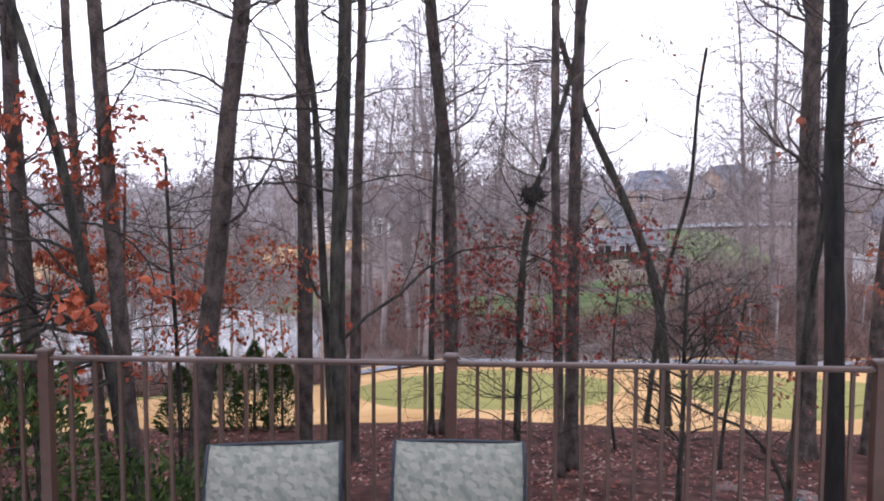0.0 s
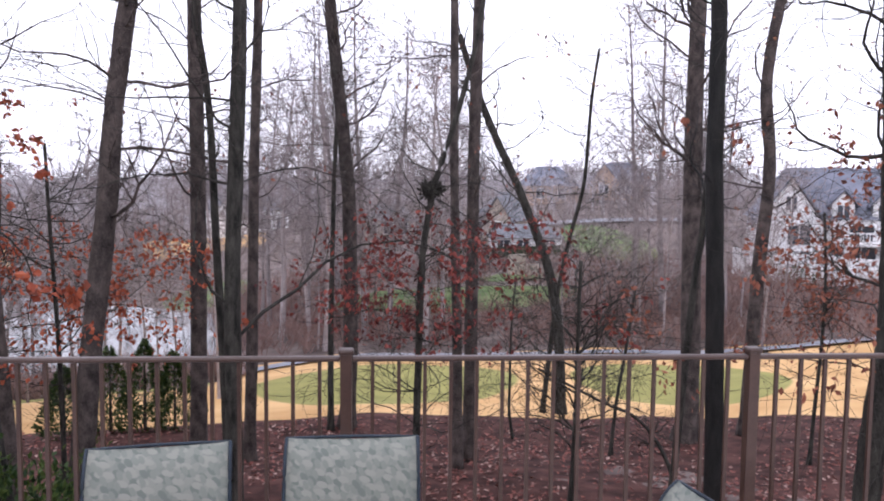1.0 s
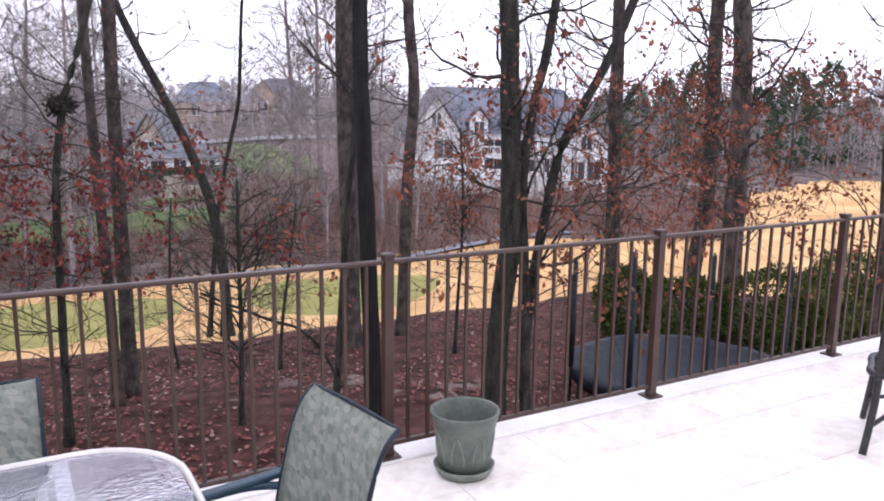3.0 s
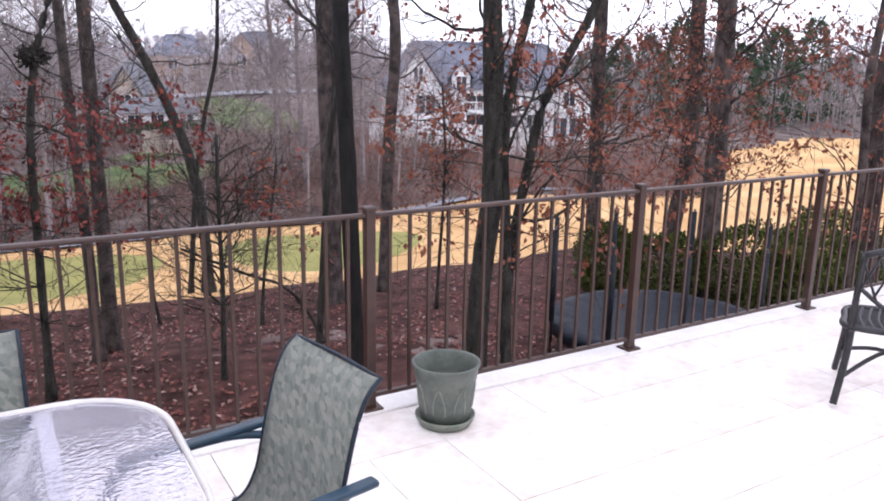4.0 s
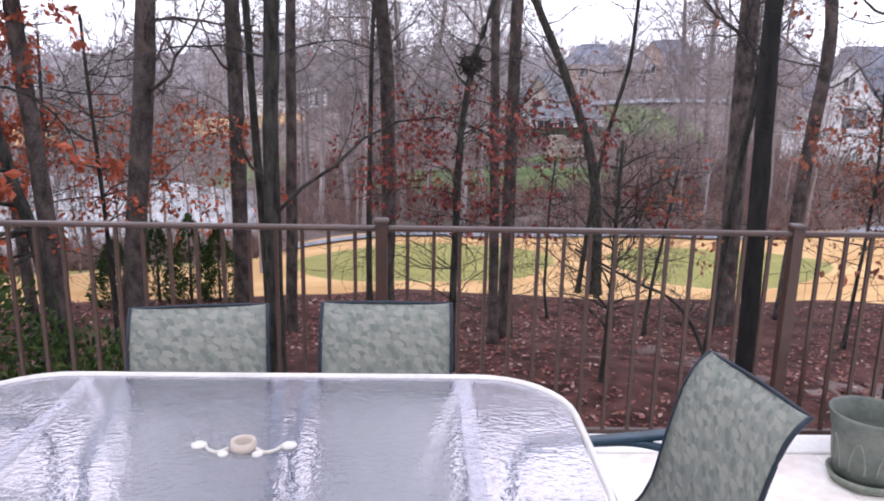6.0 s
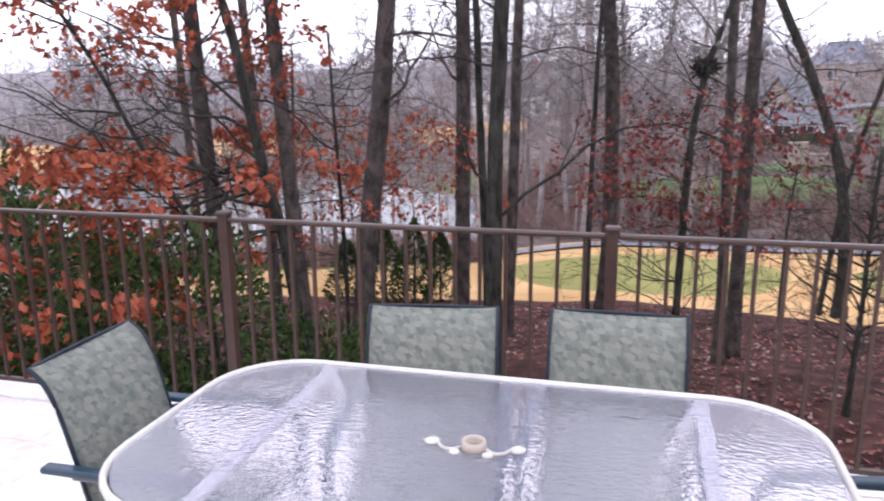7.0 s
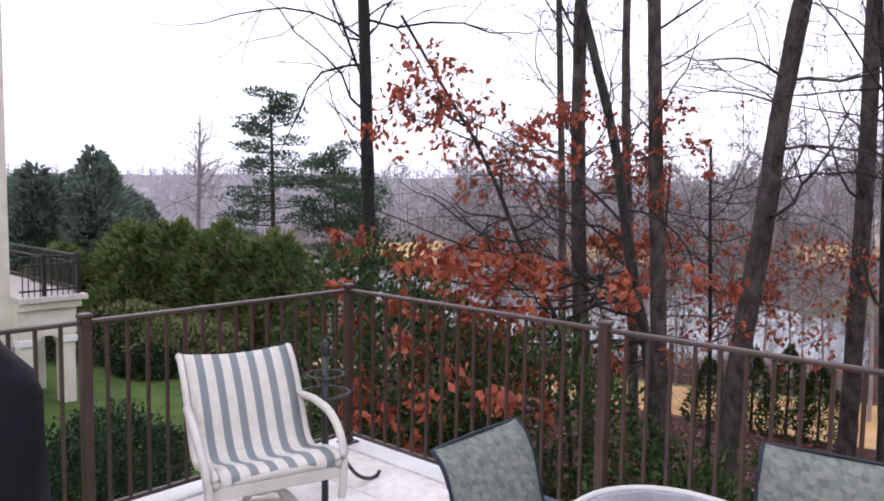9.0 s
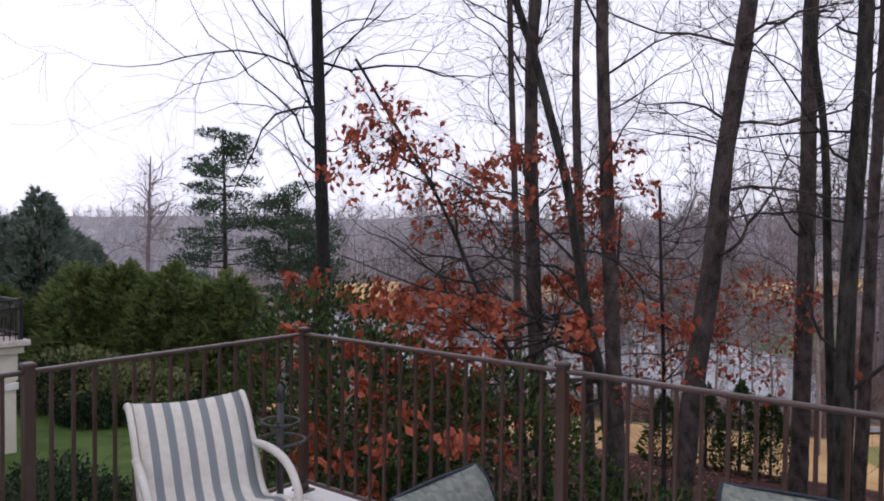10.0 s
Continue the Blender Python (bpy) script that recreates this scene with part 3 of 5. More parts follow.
def tree(points, dia, top, bark, label, limbs=16, span=(0.5, 7.5), reach=2.4, seed=0, leaves=None, leaf_n=0, leaf_band=None, flare=1.5, name="bare_tree", sub=(4, 7), twig=None, rise=(0.1, 0.9), extra=(), lift=0.045, leaf_size=0.1, clump=0.34, taper=0.5, stout=1.0, leaf_reach=(0.0, 99.0)):
    """A trunk through its bends with crooked bare limbs; some keep withered leaves. extra: limbs by height, bearing, rise and length."""
    random.seed(seed)
    x, y = points[0][0], points[0][1]
    g = ground_z(x, y)
    root = thing(name, pose(0, 0, 0), label, "tree")
    line = trunk_line(points, g, top)
    z0, z1 = line[0].z, line[-1].z
    v, f, rad = [], [], []
    for p in line:
        u = (p.z - z0) / (z1 - z0)
        r = dia / 2 * (1.06 - taper * u)
        rad.append(r * (1 + (flare - 1) * math.exp(-max(p.z - g, 0) / 0.22)))
    tube(v, f, line, rad, 12, True, 0.07)
    link_mesh("trunk", v, f, bark, root, "", True)
    bv, bf, tips = [], [], []

    def grow(z, d, length, thick, depth, bend):
        i = min(range(len(line)), key=lambda k: abs(line[k].z - z))
        branch((bv, bf), line[i], d, length, min(rad[i] * 0.7, thick * stout), depth, tips, sub=sub, lift=bend)
    z_hi = min(span[1], z1 - 0.1)
    for k in range(limbs * 2):
        z = span[0] + (z_hi - span[0]) * (k + rnd(0, 1)) / (limbs * 2)
        a = rnd(0, 2 * math.pi)
        d = Vector((math.cos(a), math.sin(a), rnd(*rise)))
        if random.random() < 0.5:
            grow(z, d, reach * rnd(0.7, 1.3), max(dia * rnd(0.05, 0.095), 0.012), 2, lift)
        else:
            grow(z, d, reach * rnd(0.35, 0.8), max(dia * rnd(0.025, 0.045), 0.007), 1, lift)
    for z, bearing, up, length in extra:
        grow(z, Vector((math.sin(radians(bearing)), math.cos(radians(bearing)), up)), length * 1.4, 0.012 + 0.0055 * length, 2, lift * 0.3)
    link_mesh("crown", bv, bf, twig or bark, root)
    if leaves and leaf_n:
        lv, lf = [], []
        pool = [t for t in tips if (leaf_band is None or leaf_band[0] < t[0].z < leaf_band[1]) and leaf_reach[0] < math.hypot(t[0].x - x, t[0].y - y) < leaf_reach[1]] or tips
        pool = random.sample(pool, max(1, int(len(pool) * clump)))
        for _ in range(leaf_n):
            p, d = random.choice(pool)
            q = p + rnd_dir() * rnd(0, 0.19) + Vector((0, 0, -0.03))
            leaf(lv, lf, q, (d * 0.4 + rnd_dir() * 0.7 + Vector((0, 0, -0.7))), rnd_dir(), leaf_size * rnd(0.7, 1.2), leaf_size * rnd(0.45, 0.7))
        link_mesh("withered_leaves", lv, lf, leaves, root, "clinging withered leaves")
    return root


GREY_OAK = "tall bare oak with grey-brown furrowed bark on the leafy slope"
SLIM = "slim bare young tree rising from the leaf litter"
tree([(-4.24, 7.89, -2.83), (-4.06, 7.97, -0.74), (-3.83, 8.05, 1.32), (-3.69, 8.09, 2.94), (-3.47, 8.17, 4.7)], 0.33, 10, BARK, "leaning bare oak with blotched grey-brown bark", 14, (1.0, 8.5), 2.6, 1, extra=((2.9, -75, -0.05, 1.5), (4.4, -80, 0.15, 2.6)))
tree([(-3.33, 11.31, -2.81), (-3.31, 11.32, -1.46), (-3.29, 11.32, 2.3), (-3.32, 11.32, 5.5)], 0.32, 12, BARK, GREY_OAK, 14, (1.0, 8.5), 2.4, 2, RUSSET, 50, (0, 4))
tree([(-2.03, 8.01, -1.94), (-2.03, 8.01, 0.48), (-1.97, 8.03, 2.18), (-1.9, 8.04, 4.29)], 0.26, 10, BARK_DARK, "dark-barked bare oak that forks high up", 16, (1.0, 8.5), 2.8, 3, extra=((-0.4, 75, 0.9, 3.6), (-0.2, -80, 0.25, 2.4)))
tree([(-2.58, 12.44, -3.86), (-2.51, 12.46, -1.69), (-2.44, 12.47, 2.34), (-2.34, 12.48, 5.56)], 0.24, 12, BARK, GREY_OAK, 12, (1.0, 8.5), 2.2, 4)
tree([(-2.27, 8.68, -1.98), (-2.31, 8.67, -0.87), (-2.39, 8.65, 0.86), (-2.48, 8.64, 2.99), (-2.64, 8.6, 4.29)], 0.14, 8, BARK_DARK, SLIM, 10, (1.0, 8.5), 1.8, 5)
tree([(-0.68, 15.09, -4.01), (-0.59, 15.09, -1.8), (-0.65, 15.09, 1.62), (-0.9, 15.07, 4.28), (-1.1, 15.06, 6.22)], 0.36, 13, BARK, GREY_OAK, 18, (1.0, 8.5), 3.0, 6, RUSSET, 90, (1, 6))
tree([(1.62, 10.89, -3.51), (1.59, 10.89, -1.29), (1.49, 10.9, 2.29), (1.45, 10.91, 5.35)], 0.19, 11, BARK, "slender bare tree in a close pair", 12, (1.0, 8.5), 1.9, 7)
tree([(1.95, 11.65, -3.65), (1.94, 11.65, -1.0), (1.94, 11.65, 2.32), (2.0, 11.64, 5.53)], 0.27, 12, BARK, "straight bare trunk in a close pair", 12, (1.0, 8.5), 2.1, 8, RUSSET, 60, (0, 5))
tree([(0.72, 9.01, -3.3), (0.76, 9.0, -1.03), (0.81, 9.0, 0.71), (1.0, 9.0, 1.9), (1.25, 9.0, 2.7)], 0.13, 5.0, BARK_DARK, "thin crooked oak holding dark red withered leaves", 30, (-2.2, 2.2), 2.2, 9, MAROON, 1700, (-0.7, 1.5), name="red_leaved_tree", rise=(-0.1, 0.5), lift=0.03, leaf_size=0.105, clump=0.34)
tree([(5.13, 17.23, -4.35), (5.09, 17.24, -2.61), (4.79, 17.31, -0.48), (3.95, 17.49, 1.78), (3.11, 17.62, 3.61)], 0.3, 6, BARK_DARK, "bare tree leaning sharply over with a forked stem", 12, (1.0, 8.5), 2.6, 10)
tree([(4.95, 17.27, -1.4), (5.25, 17.2, 0.4), (5.6, 17.1, 1.9), (5.7, 17.1, 3.1)], 0.14, 4.5, BARK_DARK, "upright bare stem beside the leaning tree", 10, (1.0, 8.5), 1.8, 11)
tree([(7.29, 13.65, -3.99), (7.31, 13.64, -1.8), (7.23, 13.68, 2.4), (7.22, 13.68, 6.0)], 0.46, 14, BARK, "stout bare oak with a flared root base", 18, (1.0, 8.5), 3.2, 12, TAN_LEAF, 110, (2, 7), flare=1.8)
tree([(4.35, 5.78, -1.83), (4.3, 5.81, 0.12), (4.23, 5.83, 2.1), (4.21, 5.84, 4.04)], 0.25, 9, BARK_BLACK, "straight tree with rain-blackened bark near the terrace", 12, (1.0, 8.5), 2.4, 13)
tree([(4.46, 6.9, 0.35), (4.56, 6.9, 1.17), (4.62, 6.9, 2.11), (4.7, 6.9, 3.42), (4.75, 6.9, 4.06)], 0.11, 7, BARK_DARK, SLIM, 10, (1.0, 8.5), 1.8, 14)
tree([(8.95, 14.09, -3.98), (9.0, 14.07, -2.18), (9.07, 14.03, 0.0), (9.2, 13.96, 2.4), (9.07, 14.03, 4.36), (9.27, 13.93, 6.27)], 0.32, 13, BARK, "bare tree with a wavering pale grey trunk", 14, (1.0, 8.5), 2.4, 15, TAN_LEAF, 60, (1, 7))
tree([(5.56, 4.57, -2.07), (5.58, 4.56, -0.98), (5.67, 4.5, 0.13), (5.66, 4.5, 1.19), (5.62, 4.53, 2.5)], 0.29, 8, BARK_DARK, "dark oak with lichen-spotted bark close to the terrace", 18, (-0.5, 6), 2.2, 16, RUSSET, 560, (0.0, 3), leaf_size=0.085, clump=0.22)
tree([(5.9, 4.45, -0.6), (5.84, 4.5, 0.84), (5.92, 4.44, 1.79), (6.04, 4.35, 2.52)], 0.15, 6, BARK_DARK, "forked second stem of dark lichen-spotted oak", 10, (1.0, 8.5), 1.8, 17)
tree([(6.12, 4.67, -2.21), (6.09, 4.69, -1.72), (6.13, 4.66, -0.68), (6.26, 4.56, 0.45), (6.42, 4.44, 1.39), (6.84, 4.08, 2.54)], 0.15, 5, BARK_DARK, "crooked dark oak with spreading limbs and rust leaves", 20, (-1.0, 4.5), 2.4, 18, RUSSET, 1300, (-0.4, 2.4), leaf_size=0.085, clump=0.25)
tree([(16.24, 14.11, -3.85), (16.15, 14.19, 0.45), (16.1, 14.23, 3.67)], 0.46, 12, BARK, GREY_OAK, 20, (-1.5, 7), 3.0, 19, RUSSET, 1500, (-1.5, 3))
tree([(16.47, 11.25, -3.79), (16.51, 11.21, -2.46), (16.66, 11.04, -0.11), (16.61, 11.09, 3.5)], 0.45, 12, BARK, GREY_OAK, 22, (-1.5, 7), 3.2, 20, RUSSET, 1800, (-1.5, 3))
tree([(15.4, 9.1, -3.72), (15.41, 9.08, -1.96), (15.41, 9.08, 0.77), (15.35, 9.16, 3.32)], 0.52, 12, BARK, "stout bare oak keeping some rust-brown leaves", 24, (-1.5, 7), 3.2, 21, RUSSET, 2600, (-1.0, 3.5))
tree([(12.38, 3.68, -1.05), (12.37, 3.7, 0.25), (12.33, 3.77, 1.76)], 0.17, 6, BARK, "young oak thick with rust-brown leaves", 18, (-1, 4), 2.0, 22, RUSSET, 1600, (-0.8, 2.6), name="rust_leaved_tree")
tree([(13.37, 3.96, -1.01), (13.29, 4.11, 1.58), (13.34, 4.03, 2.93)], 0.27, 9, BARK, GREY_OAK, 14, (1.0, 8.5), 2.4, 23)
tree([(-6.51, 7.97, -3.36), (-6.77, 7.81, 0.59), (-6.85, 7.76, 4.29)], 0.28, 10, BARK, GREY_OAK, 14, (0.5, 7), 2.4, 24, RUST, 1300, (1.5, 3.1), leaf_size=0.12, clump=0.3, extra=((1.9, -120, 0.15, 1.4), (1.8, 62, 0.3, 1.5), (2.0, 75, 0.35, 1.3), (2.1, -110, 0.3, 1.2), (1.7, 55, 0.2, 1.0)))
tree([(-5.25, 8.06, -2.95), (-5.43, 7.98, 0.67), (-5.59, 7.9, 4.15)], 0.27, 10, BARK, "straight bare oak with reddish-brown bark", 14, (1.0, 8.5), 2.4, 25)
tree([(-9.12, 11.06, -2.06), (-9.2, 11.01, 1.48), (-9.33, 10.92, 5.09)], 0.18, 11, BARK, SLIM, 12, (1.0, 8.5), 2.0, 26)
tree([(-7.36, 10.92, -0.81), (-7.55, 10.82, 2.08), (-7.64, 10.77, 4.85)], 0.21, 11, BARK, SLIM, 12, (1.0, 8.5), 2.0, 27)
tree([(-4.84, 6.6, -0.71), (-5.01, 6.52, 0.17), (-5.18, 6.43, 1.2), (-5.35, 6.33, 2.38), (-5.73, 6.11, 4.02)], 0.17, 7, BARK_DARK, "crooked dark oak with rust-orange leaves on wide limbs", 3, (1.5, 6), 2.2, 28, RUST, 5200, (-1.7, 1.05), extra=((-0.5, -118, 0.02, 3.0), (-0.4, -128, -0.02, 3.2), (-0.1, -112, 0.0, 2.9), (-0.4, -142, -0.02, 2.6), (0.1, -122, 0.0, 3.0), (-0.6, -165, -0.25, 2.8), (-0.6, -100, 0.0, 2.5), (0.1, -135, 0.0, 3.0), (0.3, -146, 0.03, 2.8), (0.2, -152, -0.02, 2.2), (-0.5, -108, 0.05, 3.0), (1.0, -118, 0.34, 2.7), (1.3, -110, 0.4, 2.6), (1.6, -60, 0.15, 1.6), (1.5, 60, 0.15, 1.6), (0.5, -90, 0.1, 2.0), (0.4, -115, 0.0, 2.9), (0.5, -126, 0.02, 3.3), (0.2, -120, 0.06, 3.3), (0.3, -108, 0.02, 2.6)), leaf_size=0.14, clump=0.45, leaf_reach=(1.8, 4.9))
tree([(-14.69, 10.29, -0.54), (-14.67, 10.31, 0.35), (-14.73, 10.24, 3.57), (-14.79, 10.17, 6.42)], 0.39, 13, BARK_BLACK, "tall dark trunk with one long bare side limb", 8, (1.0, 8.5), 3.4, 29, extra=((3.5, -85, 0.1, 5.0), (3.7, 80, 0.3, 1.4), (5.0, -95, 0.3, 5.0), (4.4, -75, 0.5, 6.0), (5.8, 75, -0.1, 5.0), (5.4, -120, 0.6, 5.0)))
tree([(3.21, 8.44, -3.31), (3.26, 8.43, -1.68), (3.26, 8.43, -0.58)], 0.09, 0.6, BARK_DARK, "bare sapling with fine tangled twigs", 24, (-2.4, 0.4), 1.8, 30, name="sapling", stout=1.5)
tree([(5.61, 9.9, -3.52), (5.28, 10.03, -2.87), (4.84, 10.19, -2.34), (4.24, 10.38, -2.09)], 0.08, -1.9, BARK_DARK, "bent sapling arching over the leaf litter", 10, (-3.0, 1.0), 1.2, 31, name="sapling")
tree([(8.85, 11.2, -3.72), (8.9, 11.16, -2.44), (8.96, 11.13, -1.13)], 0.08, 0.5, BARK_DARK, "thin sapling with a few orange leaves", 16, (-2.2, 1.5), 1.4, 32, RUSSET, 800, (-1.6, 1.4), name="sapling")
tree([(3.29, 14.1, -3.99), (3.17, 14.12, -3.41), (3.17, 14.12, -2.75)], 0.07, -1, BARK_DARK, "short bare sapling in the leaf litter", 8, (-3.0, 1.0), 1.0, 33, name="sapling")
tree([(5.08, 12.4, -3.88), (5.18, 12.37, -2.69), (5.35, 12.32, -1.44)], 0.08, -0.5, BARK_DARK, "thin bare sapling on the leafy slope", 10, (-3.0, 1.0), 1.2, 34, name="sapling")
tree([(-1.05, 14.93, -4.02), (-1.06, 14.93, -1.65), (-1.0, 14.93, 1.36)], 0.15, 3, BARK_DARK, "slim bare stem beside an oak", 12, (1.0, 8.5), 1.6, 35)


tree([(-5.49, 5.65, -1.9), (-5.64, 5.56, -0.35), (-5.84, 5.42, 0.27), (-6.14, 5.22, 0.96), (-6.4, 5.02, 1.74), (-6.68, 4.8, 2.43), (-6.9, 4.6, 2.9)], 0.075, 3.0, BARK_DARK, "thin leaning oak with rust leaves on its tips", 8, (0.6, 3.2), 1.1, 39, RUST, 700, (2.0, 3.6), name="red_leaved_tree", rise=(0.1, 0.7), lift=0.03, leaf_size=0.12, clump=0.3, stout=1.4, extra=((0.4, -122, 0.45, 1.7), (0.9, -125, 0.35, 1.7), (1.3, -118, 0.3, 1.5), (2.3, -120, 0.5, 0.8), (2.6, -130, 0.4, 0.8), (2.8, -110, 0.5, 0.6), (2.0, 60, 0.3, 1.0)))
tree([(-5.2, 9.8, -3.4), (-5.25, 9.8, -1.0), (-5.35, 9.8, 1.2)], 0.09, 2.2, BARK_DARK, "slim oak by the pond holding rust-red leaves", 20, (-2.0, 1.8), 2.3, 36, RUST, 1700, (-0.9, 1.1), name="red_leaved_tree", rise=(-0.1, 0.45), lift=0.03, leaf_size=0.11, clump=0.45)
tree([(-7.6, 12.6, -3.6), (-7.6, 12.6, -1.0), (-7.5, 12.6, 1.0)], 0.09, 2.0, BARK_DARK, "slim oak by the pond holding rust-red leaves", 16, (-2.0, 1.6), 2.2, 37, RUST, 900, (-0.9, 1.1), name="red_leaved_tree", rise=(-0.1, 0.45), lift=0.03, leaf_size=0.11, clump=0.45)

# ---- things on the terrace ----
def patio_table(m):
    t = thing("patio_table", m, "rectangular patio table with white frame and pebbled glass top", "table")
    hx, hy, cr = 0.955, 0.51, 0.3

    def outline(gx, gy, c, n=9):
        out = []
        for qx, qy, a0 in ((gx - c, gy - c, 0), (-gx + c, gy - c, 90), (-gx + c, -gy + c, 180), (gx - c, -gy + c, 270)):
            for k in range(n):
                a = radians(a0 + 90 * k / (n - 1))
                out.append(Vector((qx + c * math.cos(a), qy + c * math.sin(a), 0)))
        return out
    ring = [p + Vector((0, 0, 0.7)) for p in outline(hx - 0.014, hy - 0.014, cr - 0.014)]
    v, f, n = [], [], 10
    for k, p in enumerate(ring):
        d = (ring[(k + 1) % len(ring)] - ring[k - 1]).normalized()
        u = Vector((d.y, -d.x, 0))
        for s in range(n):
            a = 2 * math.pi * s / n
            v.append(p + u * (0.0095 * math.cos(a)) + Vector((0, 0, 0.015 * math.sin(a))))
    for k in range(len(ring)):
        for s in range(n):
            k2, s2 = (k + 1) % len(ring), (s + 1) % n
            f.append((k * n + s, k2 * n + s, k2 * n + s2, k * n + s2))
    link_mesh("rim", v, f, WHITE_FRAME, t, "rounded white metal rim", True)
    gp = outline(hx - 0.03, hy - 0.03, cr - 0.03)
    c = len(gp)
    gv = [(p.x, p.y, 0.706) for p in gp] + [(p.x, p.y, 0.7) for p in gp]
    gf = [tuple(range(c)), tuple(reversed(range(c, 2 * c)))] + [(k, c + k, c + (k + 1) % c, (k + 1) % c) for k in range(c)]
    g = link_mesh("glass_top", gv, gf, GLASS, t, "pebbled clear glass")
    g.visible_shadow = False
    for sx in (-1, 1):
        rod("leg_bow", [(sx * 0.62, -0.46, 0.69), (sx * 0.56, -0.42, 0.6), (sx * 0.5, -0.38, 0.35), (sx * 0.66, -0.42, 0.01)], 0.018, WHITE_FRAME, t)
        rod("leg_bow", [(sx * 0.62, 0.46, 0.69), (sx * 0.56, 0.42, 0.6), (sx * 0.5, 0.38, 0.35), (sx * 0.66, 0.42, 0.01)], 0.018, WHITE_FRAME, t)
        part("cross_bar", box(sx * 0.62 - 0.022, sx * 0.62 + 0.022, -0.49, 0.49, 0.672, 0.69, 0.004), WHITE_FRAME, t)
    rod("stretcher", [(-0.5, 0, 0.36), (0, 0, 0.33), (0.5, 0, 0.36)], 0.014, WHITE_FRAME, t)
    turned("umbrella_ring", [(0.03, 0.704), (0.034, 0.704), (0.035, 0.712), (0.033, 0.728), (0.027, 0.728), (0.024, 0.72), (0.024, 0.7)], STONE_WALL, t)
    for sx in (-1, 1):
        rod("ring_bracket", [(sx * 0.036, -0.012, 0.709), (sx * 0.06, -0.03, 0.709), (sx * 0.085, -0.022, 0.709), (sx * 0.1, 0.0, 0.709)], 0.005, CREAM_FRAME, t, 6)
        turned("bracket_ear", [(0.0, 0.705), (0.02, 0.706), (0.022, 0.71), (0.016, 0.714), (0.0, 0.715)], WHITE_FRAME, t, 14, "", (sx * 0.12, 0.008, 0))
        turned("bracket_ear", [(0.0, 0.705), (0.014, 0.706), (0.015, 0.71), (0.01, 0.713), (0.0, 0.714)], WHITE_FRAME, t, 12, "", (sx * 0.045, -0.04, 0))
    return t


patio_table(pose(-0.3, -1.36, 0))


def sheet(name, rows, half, material, parent, thick=0.006, sag=0.012, cols=8, label=""):
    """A sling: a profile of (y, z) swept across x with a little sag, with UVs."""
    line = rounded([(0, y, z) for y, z in rows], 5)
    n, v, f, uv = len(line), [], [], []
    lens = [0.0]
    for a, b in zip(line, line[1:]):
        lens.append(lens[-1] + (b - a).length)
    for side in (0, 1):
        for k, p in enumerate(line):
            d = line[min(k + 1, n - 1)] - line[max(k - 1, 0)]
            nn = Vector((0, -d.z, d.y)).normalized()
            for c in range(cols + 1):
                u = c / cols
                hw = half if not callable(half) else half(lens[k] / lens[-1])
                q = p + nn * (thick * (0.5 - side) - sag * math.sin(math.pi * u))
                v.append((hw * (2 * u - 1), q.y, q.z))
                uv.append((u, lens[k]))
    w = cols + 1
    for side in (0, 1):
        for k in range(n - 1):
            for c in range(cols):
                i = side * n * w + k * w + c
                q = (i, i + 1, i + w + 1, i + w)
                f.append(q if side == 0 else q[::-1])
    o = n * w
    for k in range(n - 1):
        f.append((k * w, (k + 1) * w, o + (k + 1) * w, o + k * w))
        f.append((k * w + cols, o + k * w + cols, o + (k + 1) * w + cols, (k + 1) * w + cols))
    for c in range(cols):
        f.append((c, o + c, o + c + 1, c + 1))
        e = (n - 1) * w + c
        f.append((e, e + 1, o + e + 1, o + e))
    ob = link_mesh(name, v, f, material, parent, label, True)
    layer = ob.data.uv_layers.new(name="UVMap")
    for lp in ob.data.loops:
        layer.data[lp.index].uv = uv[lp.vertex_index]
    return ob


def sling_chair(m, tilt=0.0):
    """High-backed sling chair: one bent side rail each side, arms, legs and a printed sling. It faces -y."""
    t = thing("sling_chair", m, "sling dining chair with grey-green leaf print and blue frame", "chair", "chairs round the table")
    prof = [(-0.25, 0.40), (-0.05, 0.385), (0.12, 0.39), (0.19, 0.47), (0.228, 0.62), (0.268, 0.77), (0.305, 0.85), (0.35, 0.893)]
    sheet("sling", prof, 0.225, PRINT, t, label="leaf-print fabric sling")
    for s in (-1, 1):
        rod("side_rail", [(s * 0.228, y, z) for y, z in prof], 0.007, NAVY_EDGE, t)
        rod("arm", [(s * 0.235, 0.23, 0.58), (s * 0.26, 0.1, 0.6), (s * 0.262, -0.14, 0.6), (s * 0.256, -0.24, 0.56), (s * 0.25, -0.25, 0.4), (s * 0.25, -0.25, 0.02)], 0.014, BLUE_FRAME, t)
        rod("back_leg", [(s * 0.235, 0.12, 0.39), (s * 0.245, 0.2, 0.2), (s * 0.25, 0.28, 0.01)], 0.013, BLUE_FRAME, t)
        part("armrest", box(s * 0.262 - 0.022, s * 0.262 + 0.022, -0.22, 0.31, 0.6, 0.622, 0.009), BLUE_FRAME, t)
    rod("top_bar", [(-0.23, 0.352, 0.891), (0.0, 0.36, 0.893), (0.23, 0.352, 0.891)], 0.006, NAVY_EDGE, t)
    rod("seat_bar", [(-0.23, -0.25, 0.39), (0.23, -0.25, 0.39)], 0.01, BLUE_FRAME, t)
    rod("floor_bar", [(-0.25, 0.28, 0.012), (0.0, 0.3, 0.012), (0.25, 0.28, 0.012)], 0.012, BLUE_FRAME, t)
    return t


